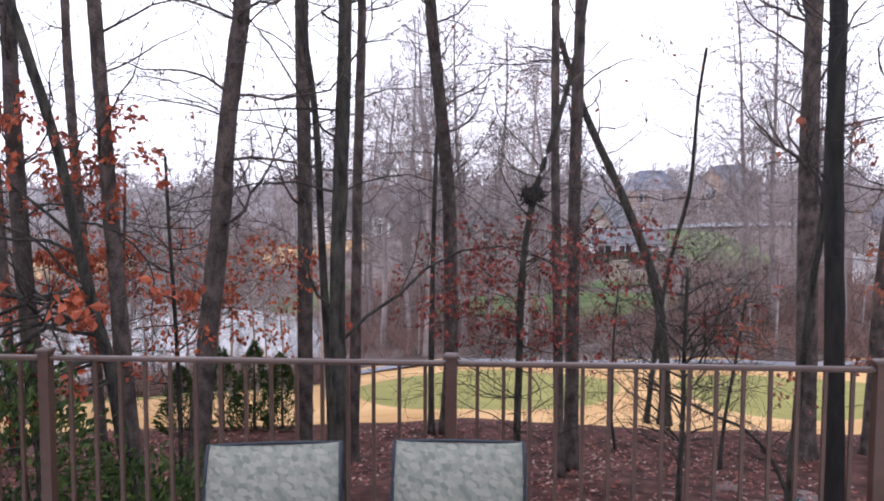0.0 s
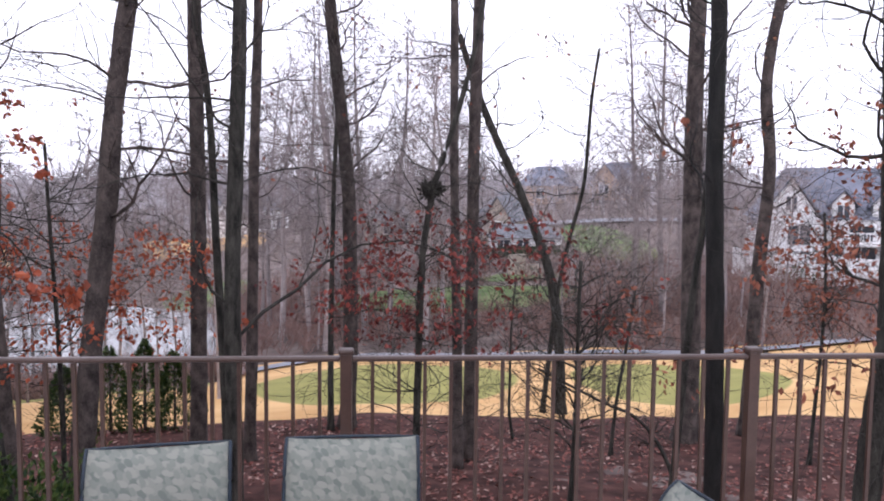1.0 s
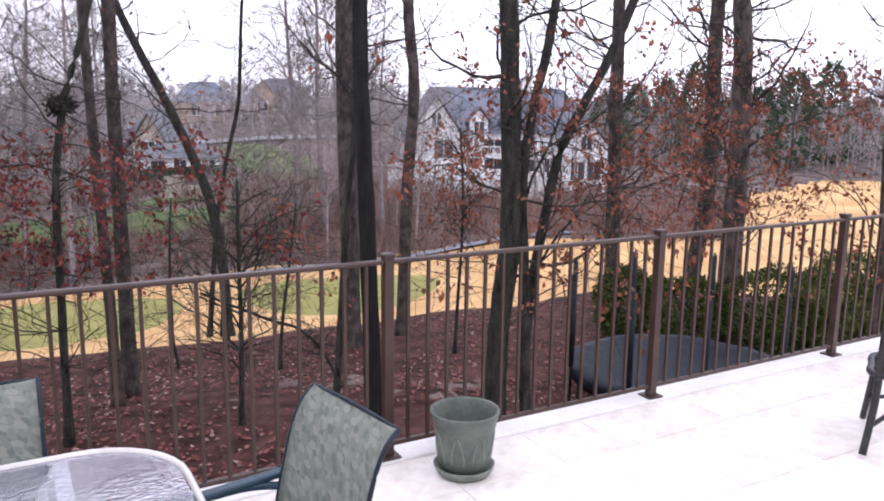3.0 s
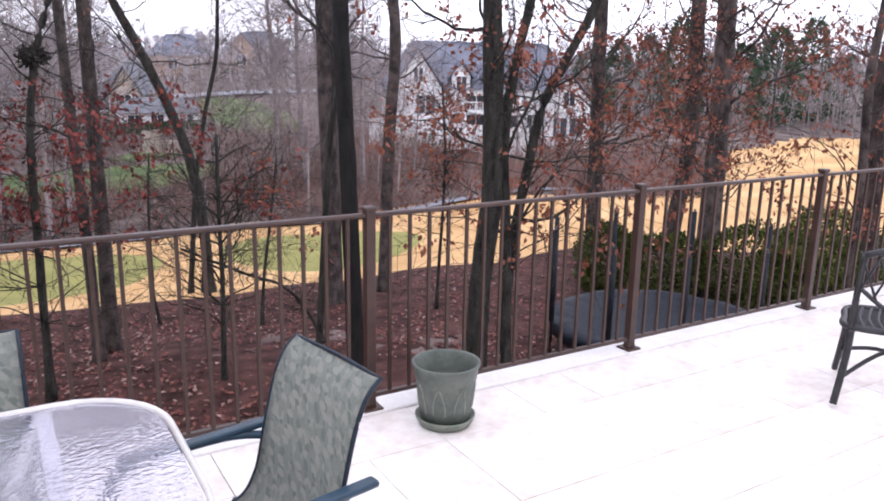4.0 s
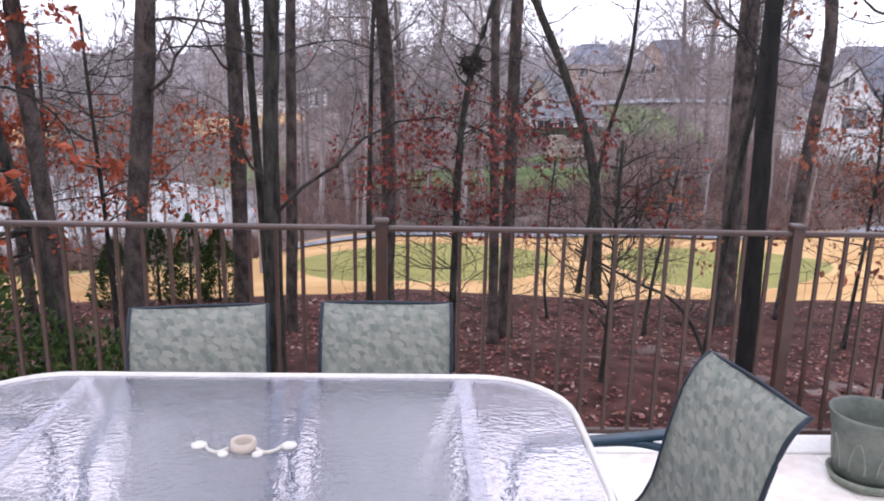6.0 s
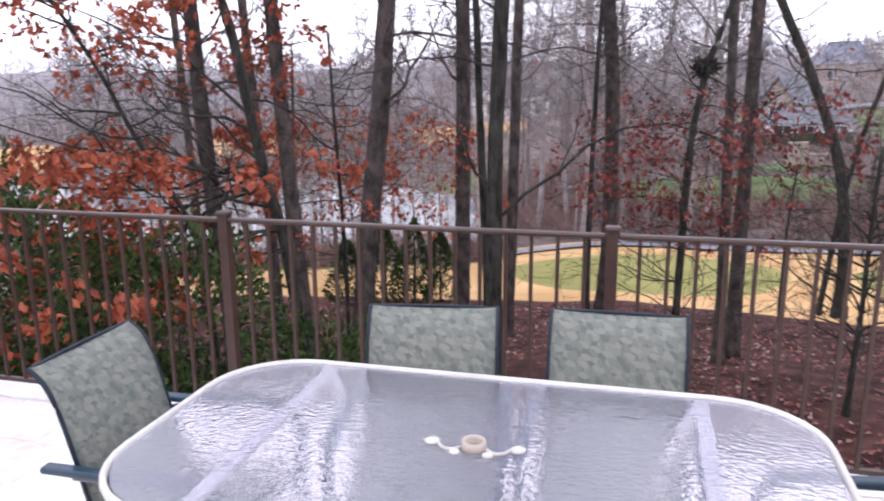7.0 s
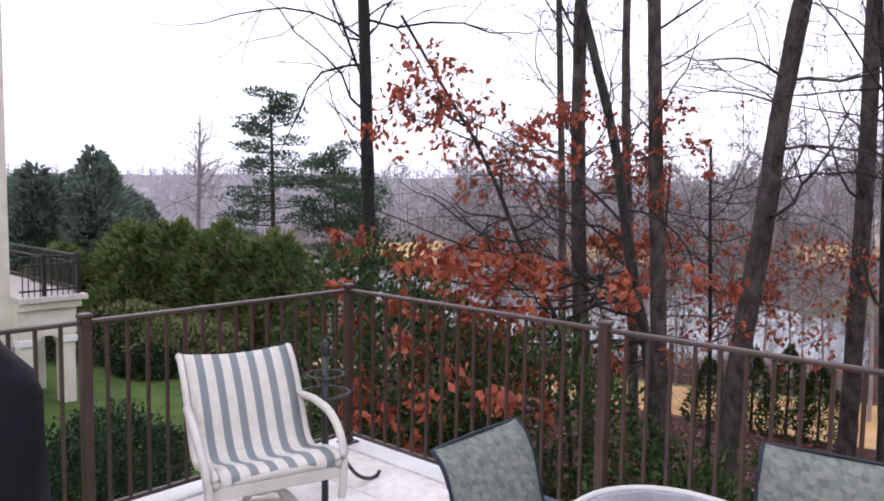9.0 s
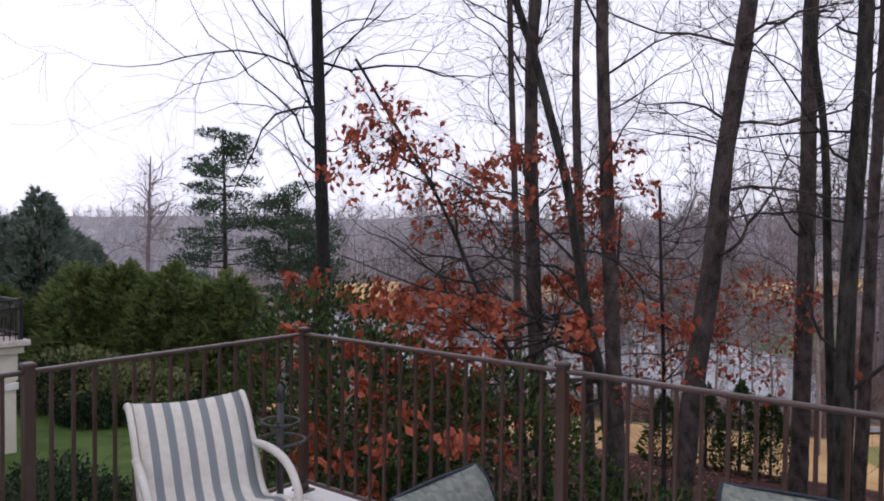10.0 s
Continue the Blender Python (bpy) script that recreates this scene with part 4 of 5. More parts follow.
first_chair = sling_chair(pose(-0.535, -1.054, 0, 0, 0, 8.9))
copy_thing(first_chair, pose(0.056, -0.995, 0, 0, 0, 0.5))
copy_thing(first_chair, pose(0.743, -1.385, 0, 0, 0, -80))
copy_thing(first_chair, pose(-1.203, -1.325, 0, 0, 0, 91))


def plant_pot(m):
    t = thing("flower_pot", m, "empty green plastic flower pot standing in its saucer", "flower pot")
    turned("pot", [(0.1, 0.03), (0.106, 0.032), (0.117, 0.12), (0.128, 0.215), (0.132, 0.222), (0.134, 0.235), (0.141, 0.272), (0.146, 0.282), (0.146, 0.29), (0.138, 0.292), (0.132, 0.285), (0.124, 0.2), (0.118, 0.15)], POT, t, 40)
    turned("soil", [(0.0, 0.15), (0.117, 0.15), (0.117, 0.156), (0.0, 0.158)], SOIL, t, 24)
    turned("saucer", [(0.09, 0.0), (0.11, 0.002), (0.126, 0.03), (0.13, 0.042), (0.124, 0.044), (0.116, 0.03), (0.1, 0.026)], POT_RIM, t, 40)
    for k in range(8):
        a = 2 * math.pi * k / 8
        pts = []
        for w, h in ((-0.22, 0.075), (-0.2, 0.13), (0.0, 0.205), (0.2, 0.13), (0.22, 0.075)):
            r = 0.1055 + (h - 0.03) * 0.122 + 0.001
            pts.append((r * math.cos(a + w), r * math.sin(a + w), h))
        rod("leaf_relief", pts, 0.0035, POT_RIM, t, 5, 4)
    return t


plant_pot(pose(2.1, -0.31, 0.004)).scale = (1.17, 1.17, 1.12)


# nest of dead leaves in the red-leaved tree
def leaf_nest(x, y, z):
    random.seed(77)
    v, f = [], []
    for _ in range(420):
        d = rnd_dir()
        leaf(v, f, Vector((x + d.x * rnd(0.05, 0.2), y + d.y * rnd(0.05, 0.2), z + d.z * rnd(0.04, 0.14))), rnd_dir(), rnd_dir(), rnd(0.06, 0.12), rnd(0.03, 0.06))
    for _ in range(60):
        p = Vector((x, y, z)) + rnd_dir() * 0.14
        tube(v, f, [p, p + rnd_dir() * rnd(0.1, 0.3)], [0.004, 0.002], 3, False)
    return tagged(link_mesh("leaf_nest", v, f, BARK_DARK), "dark ragged squirrel nest of leaves in a thin tree", "nest")


leaf_nest(0.94, 8.95, 1.8)


# ---- shrubs and conifers ----
def shrub(name, lobes, n, material, size, label, category="shrub", droop=0.0, seed=1, group="", stem=BARK_DARK):
    """Leaves over uneven lobes (x, y, z, rx, ry, rz) on forked stems; its foot stands on the ground."""
    random.seed(seed)
    root = thing(name, pose(0, 0, 0), label, category, group)
    lv, lf, sv, sf = [], [], [], []
    weights = [l[3] * l[5] for l in lobes]
    for lx, ly, lz, rx, ry, rz in lobes:
        g = ground_z(lx, ly)
        for _ in range(5):
            d = rnd_dir()
            tip = Vector((lx + d.x * rx * 0.7, ly + d.y * ry * 0.7, lz + abs(d.z) * rz * 0.7))
            foot = Vector((lx + rnd(-0.15, 0.15), ly + rnd(-0.15, 0.15), g - 0.05))
            mid = foot.lerp(tip, 0.5) + rnd_dir() * 0.15 * rx
            tube(sv, sf, rounded([foot, mid, tip], 4), [0.03 * max(rx, 0.5) * (1 - 0.085 * k) for k in range(9)], 5, False)
    for _ in range(n):
        lx, ly, lz, rx, ry, rz = random.choices(lobes, weights)[0]
        d = rnd_dir()
        bulge = 1 + 0.28 * noise.noise((d.x * 2.3 + lx, d.y * 2.3 + ly, d.z * 2.3 + lz))
        q = bulge * (rnd(0.55, 1.0) ** 0.45)
        p = Vector((lx + d.x * rx * q, ly + d.y * ry * q, lz + d.z * rz * q))
        if p.z < ground_z(p.x, p.y) + 0.03:
            continue
        out = (d + rnd_dir() * 0.8 + Vector((0, 0, 0.2 - droop))).normalized()
        leaf(lv, lf, p, out, (d + rnd_dir() * 0.6), size * rnd(0.6, 1.2), size * rnd(0.4, 0.6))
    link_mesh("stem", sv, sf, stem, root)
    link_mesh("foliage", lv, lf, material, root)
    return root


def conifer(name, x, y, height, radius, n, material, size, label, seed=1, point=1.0, group="conifers"):
    """Upright evergreen: layered sprays round a hidden trunk, uneven outline."""
    random.seed(seed)
    g = ground_z(x, y)
    root = thing(name, pose(0, 0, 0), label, "conifer", group)
    v, f = [], []
    tube(v, f, [Vector((x, y, g - 0.1)), Vector((x, y, g + height * 0.95))], [radius * 0.07, 0.015], 7, True)
    link_mesh("trunk", v, f, BARK, root)
    lv, lf = [], []
    for _ in range(n):
        u = rnd(0.02, 1.0)
        a = rnd(0, 2 * math.pi)
        prof = radius * min(1.0, (0.5 + 2.2 * u)) * (1 - u) ** (0.75 * point)
        prof *= 1 + 0.7 * noise.noise((math.cos(a) * 1.6 + x, math.sin(a) * 1.6 + y, u * height * 1.1 + x))
        q = prof * rnd(0.5, 1.0) ** 0.5
        p = Vector((x + q * math.cos(a), y + q * math.sin(a), g + height * u * (1 + 0.12 * noise.noise((math.cos(a) + x, math.sin(a), 4.0)))))
        d = Vector((math.cos(a), math.sin(a), rnd(0.1, 1.1))) + rnd_dir() * 0.5
        leaf(lv, lf, p, d, rnd_dir(), size * rnd(0.6, 1.3), size * rnd(0.25, 0.45))
    link_mesh("foliage", lv, lf, material, root)
    return root


shrub("evergreen_shrub", [(-6.3, 3.2, -1.3, 1.3, 1.2, 1.9), (-5.0, 4.2, -1.6, 1.4, 1.2, 1.6), (-7.6, 3.6, -0.9, 1.2, 1.1, 1.9), (-3.6, 4.6, -2.3, 1.1, 1.0, 1.2), (-6.9, 3.8, -2.4, 2.0, 1.3, 1.2), (-4.9, 4.4, -2.7, 1.8, 1.2, 0.9), (-3.4, 5.0, -2.6, 1.3, 1.0, 0.9), (-5.6, 3.4, -2.2, 1.3, 1.0, 1.3)], 34000, EVERGREEN, 0.11, "large glossy broad-leaved evergreen shrub below the terrace corner", seed=3)
shrub("evergreen_shrub", [(-2.9, 6.3, -2.8, 0.9, 0.8, 0.8), (-3.6, 6.8, -2.6, 0.7, 0.7, 0.9)], 1600, EVERGREEN, 0.1, "low dark evergreen shrub among the tree trunks", seed=4)
for k, (x, y, h, r) in enumerate(((-6.6, 16.0, 2.0, 0.6), (-5.7, 15.8, 2.2, 0.65), (-5.0, 15.9, 1.9, 0.55), (-7.4, 15.2, 1.7, 0.6))):
    conifer("young_conifer", x, y, h, r * 1.15, 2000, EVERGREEN, 0.13, "small dark green conifer at the edge of the fairway", 10 + k, group="young conifers by the fairway")
for k, (x, y, h, r, m) in enumerate(((-26.5, 9.8, 4.4, 2.2, CONIFER), (-23.5, 11.6, 4.6, 2.0, CONIFER), (-21.5, 12.6, 4.4, 1.7, CONIFER), (-28.5, 8.0, 3.5, 1.8, CONIFER), (-32, 10.8, 6.6, 2.2, CONIFER_BLUE), (-34.5, 9.4, 6.3, 2.4, CONIFER_BLUE), (-36, 13.5, 6.4, 2.6, CONIFER_BLUE), (-33, 8.2, 6.4, 2.6, CONIFER_BLUE), (-38, 15.5, 6.2, 2.8, CONIFER_BLUE), (-27.5, 15.2, 5.4, 1.6, CONIFER_BLUE), (-25, 14.2, 4.6, 1.8, CONIFER), (-29.5, 10.8, 5.0, 2.0, CONIFER_BLUE), (-30.2, 10.0, 7.6, 2.1, CONIFER_BLUE), (-33.4, 10.1, 6.7, 2.3, CONIFER_BLUE), (-33.4, 12.6, 6.4, 2.2, CONIFER_BLUE), (-31.9, 8.4, 6.7, 2.2, CONIFER_BLUE), (-25.4, 10.7, 4.6, 1.9, CONIFER), (-24.1, 11.0, 4.1, 1.6, CONIFER), (-22.3, 12.0, 4.1, 1.6, CONIFER))):
    conifer("arborvitae" if m is CONIFER else "dark_conifer", x, y, h, r, 5200, m, 0.36, "bushy yellow-green arborvitae beyond the lawn" if m is CONIFER else "tall dark green conifer behind the lawn", 30 + k, 0.72, "conifers behind the lawn")
for k in range(7):
    w = radians(26.6 + 0.75 * k)
    conifer("clipped_conifer", CX + 57.2 * math.sin(w), CY + 57.2 * math.cos(w), 0.9 + 0.3 * (k % 3), 0.45, 160, EVERGREEN, 0.2, "small clipped conifer at the foot of a white wall", 120 + k, group="conifers along the white wall")
for k, (x, y, r, h) in enumerate(((-20.6, 8.4, 1.7, 1.5), (-22.5, 6.6, 1.5, 1.3), (-18.6, 9.2, 1.2, 0.9), (-22.6, 7.6, 1.6, 1.7), (-20.0, 6.9, 0.9, 0.7), (-17.6, 8.6, 0.9, 0.7))):
    shrub("garden_shrub", [(x, y, ground_z(x, y) + h * 0.45, r, r, h * 0.6)], 2600, VARIEGATED if k in (0, 3) else BOXWOOD, 0.15, "rounded variegated garden shrub by the lawn" if k in (0, 3) else "clipped dark green garden shrub by the lawn", seed=50 + k, group="garden shrubs")
for k, (x, y, r, h) in enumerate(((-9.4, 0.9, 1.0, 1.9), (-10.6, 1.6, 0.9, 1.5), (-8.6, 0.2, 1.0, 1.9), (-11.4, 2.4, 0.7, 1.0), (-6.4, 1.8, 0.8, 1.1), (-9.8, 0.0, 1.0, 1.7))):
    shrub("evergreen_bush", [(x, y, ground_z(x, y) + h * 0.5, r, r, h * 0.6)], 5200, BOXWOOD, 0.075, "dense dark evergreen bush at the lawn's edge", seed=70 + k, group="bushes by the lawn")
for k, (x, y, r, h) in enumerate(((14.4, 9.4, 1.2, 1.7), (16.0, 8.2, 1.5, 2.0), (17.4, 7.2, 1.5, 1.9), (15.6, 6.8, 1.3, 1.7), (13.3, 10.4, 0.8, 1.9), (18.6, 6.2, 1.4, 1.9), (15.2, 5.0, 1.3, 1.6), (19.6, 8.6, 1.5, 2.0))):
    shrub("azalea_bush", [(x, y, ground_z(x, y) + h * 0.45, r, r * 0.8, h * 0.5)], 5200, AZALEA, 0.12, "yellow-green evergreen bush at the fairway edge", seed=90 + k, group="bushes by the fairway")


def pine(x, y, height, dia, clumps, label, seed):
    """Pine with a bare lower trunk and flat needle clumps on side limbs."""
    random.seed(seed)
    g = ground_z(x, y)
    root = thing("pine_tree", pose(0, 0, 0), label, "tree")
    line = rounded([(x, y, g - 0.1), (x + 0.2, y, g + height * 0.5), (x, y, g + height)], 8)
    v, f = [], []
    tube(v, f, line, [dia / 2 * (1 - 0.8 * k / 16) for k in range(17)], 8)
    lv, lf = [], []
    for k in range(clumps):
        u = 0.42 + 0.58 * (k + rnd(0, 1)) / clumps
        s = Vector((x, y, g + height * u))
        a = rnd(0, 2 * math.pi)
        reach = height * 0.24 * (1.15 - u) + 0.5
        tip = s + Vector((math.cos(a) * reach, math.sin(a) * reach, rnd(0, 0.5)))
        tube(v, f, rounded([s, s.lerp(tip, 0.5) + Vector((0, 0, -0.1)), tip], 3), [0.05 - 0.006 * q for q in range(7)], 4, False)
        for pad in range(3):
            c = s.lerp(tip, (1.0, 0.72, 0.45)[pad]) + Vector((rnd(-0.25, 0.25), rnd(-0.25, 0.25), rnd(-0.05, 0.2)))
            for _ in range(110):
                d = rnd_dir()
                p = c + Vector((d.x * 0.78, d.y * 0.78, d.z * 0.3)) * rnd(0.4, 1.0)
                leaf(lv, lf, p, d + Vector((0, 0, 0.7)), rnd_dir(), rnd(0.14, 0.26), rnd(0.05, 0.09))
    link_mesh("trunk", v, f, BARK, root, "", True)
    link_mesh("needles", lv, lf, PINE_NEEDLE, root)
    return root


for k in range(9):
    w, r = radians(41.5 + 2.1 * k), 92 + 9 * (k % 3)
    conifer("dark_conifer", CX + r * math.sin(w), CY + r * math.cos(w), 7.5 + 1.3 * (k * 5 % 4), 3.0, 1500, PINE_NEEDLE, 0.75, "dark evergreen among the bare woods across the fairway", 140 + k, 0.8, "evergreens across the fairway")
pine(-36.6, 22.9, 13.2, 0.42, 30, "tall open-crowned pine beyond the garden", 5)
pine(-33.5, 25.0, 10.2, 0.32, 22, "smaller loose-needled pine beside the tall one", 6)
pine(-31.0, 24.6, 8.6, 0.28, 18, "smaller loose-needled pine beside the tall one", 7)


# ---- woods ----
def bare_model(height, dia, seed, limbs):
    """Trunk and crown meshes of a whole bare tree."""
    random.seed(seed)
    v, f, bv, bf = [], [], [], []
    pts = [Vector((0, 0, -0.3))]
    d = Vector((0, 0, 1))
    for k in range(8):
        d = (d + Vector((rnd(-0.06, 0.06), rnd(-0.06, 0.06), 0.1))).normalized()
        pts.append(pts[-1] + d * height / 8)
    rad = [dia / 2 * (1 - 0.11 * k) for k in range(9)]
    tube(v, f, pts, rad, 7, True)
    for k in range(limbs):
        u = 0.28 + 0.7 * (k + rnd(0, 1)) / limbs
        i = min(int(u * 8), 7)
        p = pts[i].lerp(pts[i + 1], u * 8 - i)
        a = rnd(0, 2 * math.pi)
        branch((bv, bf), p, Vector((math.cos(a), math.sin(a), rnd(0.3, 1.2))), height * rnd(0.24, 0.42) * (1.25 - u), max(rad[i] * 0.3, 0.024), 2, None, 0.8, 0.035, (4, 3, 3), (5, 8), 0.0085)
    out = []
    for name, vv, ff in (("trunk", v, f), ("crown", bv, bf)):
        me = bpy.data.meshes.new(name)
        me.from_pydata(vv, [], ff)
        me.materials.append(TWIG)
        out.append(me)
    return out


MODELS = [bare_model(14, 0.3, 200 + k, 26) for k in range(4)]
SLIM_MODELS = [bare_model(9, 0.13, 220 + k, 20) for k in range(3)]


def stand(models, rows, label, group, seed):
    random.seed(seed)
    for r, a, h in rows:
        x, y = CX + r * math.sin(radians(a)), CY + r * math.cos(radians(a))
        root = thing("bare_tree", pose(x, y, ground_z(x, y), 0, 0, rnd(0, 360)), label, "tree", group)
        root.scale = (h, h, h * rnd(0.9, 1.1))
        for name, me in zip(("trunk", "crown"), random.choice(models)):
            new(name, me).parent = root


random.seed(300)
stand(MODELS, [(rnd(39, 62), a + rnd(-1.2, 1.2), rnd(0.7, 1.15)) for a in np.arange(-13, 25, 1.7) if not (-2.6 < a < 2 or 6.5 < a < 18.6)], "bare winter tree on the brown bank", "trees on the far bank", 301)
stand(MODELS, [(rnd(44, 78), a + rnd(-1, 1), rnd(0.5, 0.8)) for a in np.arange(24, 46, 2.6) if not 27 < a < 36], "bare winter tree below the white house", "trees below the white house", 302)
stand(SLIM_MODELS, [(rnd(23, 37), a + rnd(-0.7, 0.7), rnd(0.65, 1.1)) for a in np.arange(-40, -12, 1.2)], "slim bare tree at the edge of the pond", "slim trees by the pond", 303)
stand(MODELS, [(rnd(38, 50), a + rnd(-0.6, 0.6), rnd(1.1, 1.4)) for a in (-8.5, -7, -5.6, -4.2, -2.8, -1, 0.6, 3.4, 5.6, 19.5, 21.6, 23.5)], "tall bare tree behind the green", "tall trees behind the green", 307)
stand(SLIM_MODELS, [(rnd(37, 48), a + rnd(-0.7, 0.7), rnd(0.7, 1.2)) for a in np.arange(-6, 30, 1.6) if not 8 < a < 12.5], "slim bare tree behind the green", "slim trees behind the green", 304)
stand(SLIM_MODELS, [(rnd(84, 100), a + rnd(-0.5, 0.5), rnd(0.6, 1.0)) for a in np.arange(13, 27, 1.1)], "slim bare tree beside the far road", "slim trees by the far road", 308)
stand(MODELS, [(rnd(76, 96), a + rnd(-1, 1), rnd(0.5, 0.9)) for a in np.arange(-50, -12, 3.2)], "bare tree on the far pond shore", "trees across the pond", 305)
tree([(-47.3, 24.6, -6.4), (-47.35, 24.6, -1.0), (-47.2, 24.6, 2.4)], 0.42, 5.6, TWIG, "lone bare tree standing above the garden conifers", 16, (-1.0, 5.2), 2.6, 306, rise=(0.6, 1.8), lift=0.09, taper=0.86, stout=2.0, extra=((1.8, 100, 2.2, 3.0), (2.2, -90, 2.0, 2.8), (3.2, 60, 2.6, 2.2), (2.9, -60, 3.2, 2.4), (0.4, 80, 0.3, 2.4), (0.2, -95, 0.3, 2.4)))


def far_woods(name, r0, r1, a0, a1, n, e0, e1, label, seed, material=TWIG_HAZED):
    """Distant bare woods: each tree a stem and a spray of twigs, all in one sheet of growth; heights suit the skyline e0 to e1 degrees."""
    random.seed(seed)
    v, f = [], []
    for _ in range(n):
        r, a = r0 * (r1 / r0) ** rnd(0, 1), radians(rnd(a0, a1))
        x, y = CX + r * math.sin(a), CY + r * math.cos(a)
        g = ground_z(x, y)
        crest = 0.5 * (e1 - e0) * noise.noise((math.degrees(a) * 0.35, r * 0.01, seed))
        h = max(4.0, min(18.0, 1.75 + r * math.tan(radians(rnd(e0, e1) + crest)) - g))
        top = Vector((x + rnd(-0.6, 0.6), y, g + h))
        foot = Vector((x, y, g - 0.4))
        w = 0.035 + 0.00055 * r
        tube(v, f, [foot, top], [w, w * 0.3], 3, False)
        for _ in range(13 if r < 200 else 8):
            p = foot.lerp(top, rnd(0.25, 0.97))
            q = rnd(0, 6.28)
            d = Vector((math.cos(q), math.sin(q), rnd(0.3, 1.3))).normalized()
            e = p + d * h * rnd(0.12, 0.28)
            tube(v, f, [p, e], [w * 0.52, w * 0.2], 3, False)
            k = p.lerp(e, 0.5)
            tube(v, f, [k, k + (d + rnd_dir() * 0.8).normalized() * h * 0.13], [w * 0.32, w * 0.16], 3, False)
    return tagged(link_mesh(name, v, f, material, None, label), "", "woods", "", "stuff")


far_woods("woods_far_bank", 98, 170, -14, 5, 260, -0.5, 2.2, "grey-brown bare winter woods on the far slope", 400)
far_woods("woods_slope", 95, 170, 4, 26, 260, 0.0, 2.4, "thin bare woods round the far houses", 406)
far_woods("woods_ridge", 130, 420, -16, 80, 900, 0.8, 2.6, "bare woods along the ridge, paled for haze", 401)
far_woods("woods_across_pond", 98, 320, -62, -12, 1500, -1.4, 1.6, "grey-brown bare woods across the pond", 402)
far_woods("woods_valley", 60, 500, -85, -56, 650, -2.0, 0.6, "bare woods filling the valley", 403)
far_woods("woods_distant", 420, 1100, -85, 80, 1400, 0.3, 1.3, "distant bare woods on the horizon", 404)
far_woods("woods_right", 84, 160, 42, 80, 420, -0.5, 2.6, "bare woods beyond the rising fairway", 405, TWIG)


def undergrowth(name, r0, r1, a0, a1, n, h, material, label, seed):
    random.seed(seed)
    v, f = [], []
    for _ in range(n):
        r, a = rnd(r0, r1), radians(rnd(a0, a1))
        x, y = CX + r * math.sin(a), CY + r * math.cos(a)
        g = ground_z(x, y)
        if masks(x, y)[4] > 0.4:
            continue
        for _ in range(9):
            q = rnd(0, 6.28)
            p = Vector((x + rnd(-0.3, 0.3), y + rnd(-0.3, 0.3), g - 0.05))
            d = Vector((math.cos(q) * 0.7, math.sin(q) * 0.7, rnd(0.6, 1.4)))
            m = p + d * h * rnd(0.3, 0.6)
            tube(v, f, [p, m, m + (d + rnd_dir() * 0.7) * h * rnd(0.2, 0.5)], [0.02, 0.013, 0.005], 3, False)
    return tagged(link_mesh(name, v, f, material, None, label), "", "undergrowth", "", "stuff")


BRUSH = mat("brown_brush", (0.145, 0.092, 0.082), (0.3, 0.195, 0.175), 0.3, 0.95, 0.0, fine=2)
undergrowth("brush_far_bank", 38, 64, -12, 51, 1800, 1.5, BRUSH, "reddish-brown brush over the far bank", 500)
undergrowth("brush_pond", 33, 39, -42, -10, 500, 1.0, BRUSH, "thin brown brush along the pond shore", 501)


def litter(name, n, seed):
    """Fallen leaves lying on the near slope."""
    random.seed(seed)
    v, f = [], []
    while n:
        r, a = 6 + 17 * rnd(0, 1) ** 0.8, rnd(-44, 58)
        if r > spline(FRONT, a) - 0.6:
            continue
        x, y = CX + r * math.sin(radians(a)), CY + r * math.cos(radians(a))
        if noise.noise((x * 0.35, y * 0.35, 9)) < rnd(-0.5, 0.25):
            continue
        n -= 1
        q = rnd(0, 6.28)
        leaf(v, f, Vector((x, y, ground_z(x, y) + 0.06 * noise.noise((x * 0.5, y * 0.5, 1)) + 0.03)), Vector((math.cos(q), math.sin(q), rnd(-0.1, 0.5))), Vector((rnd(-0.5, 0.5), rnd(-0.5, 0.5), 1)), rnd(0.07, 0.14), rnd(0.05, 0.09))
    return tagged(link_mesh(name, v, f, LITTER, None, "fallen oak leaves strewn over the brown slope"), "", "leaf litter", "", "stuff")


litter("fallen_leaves", 14000, 600)


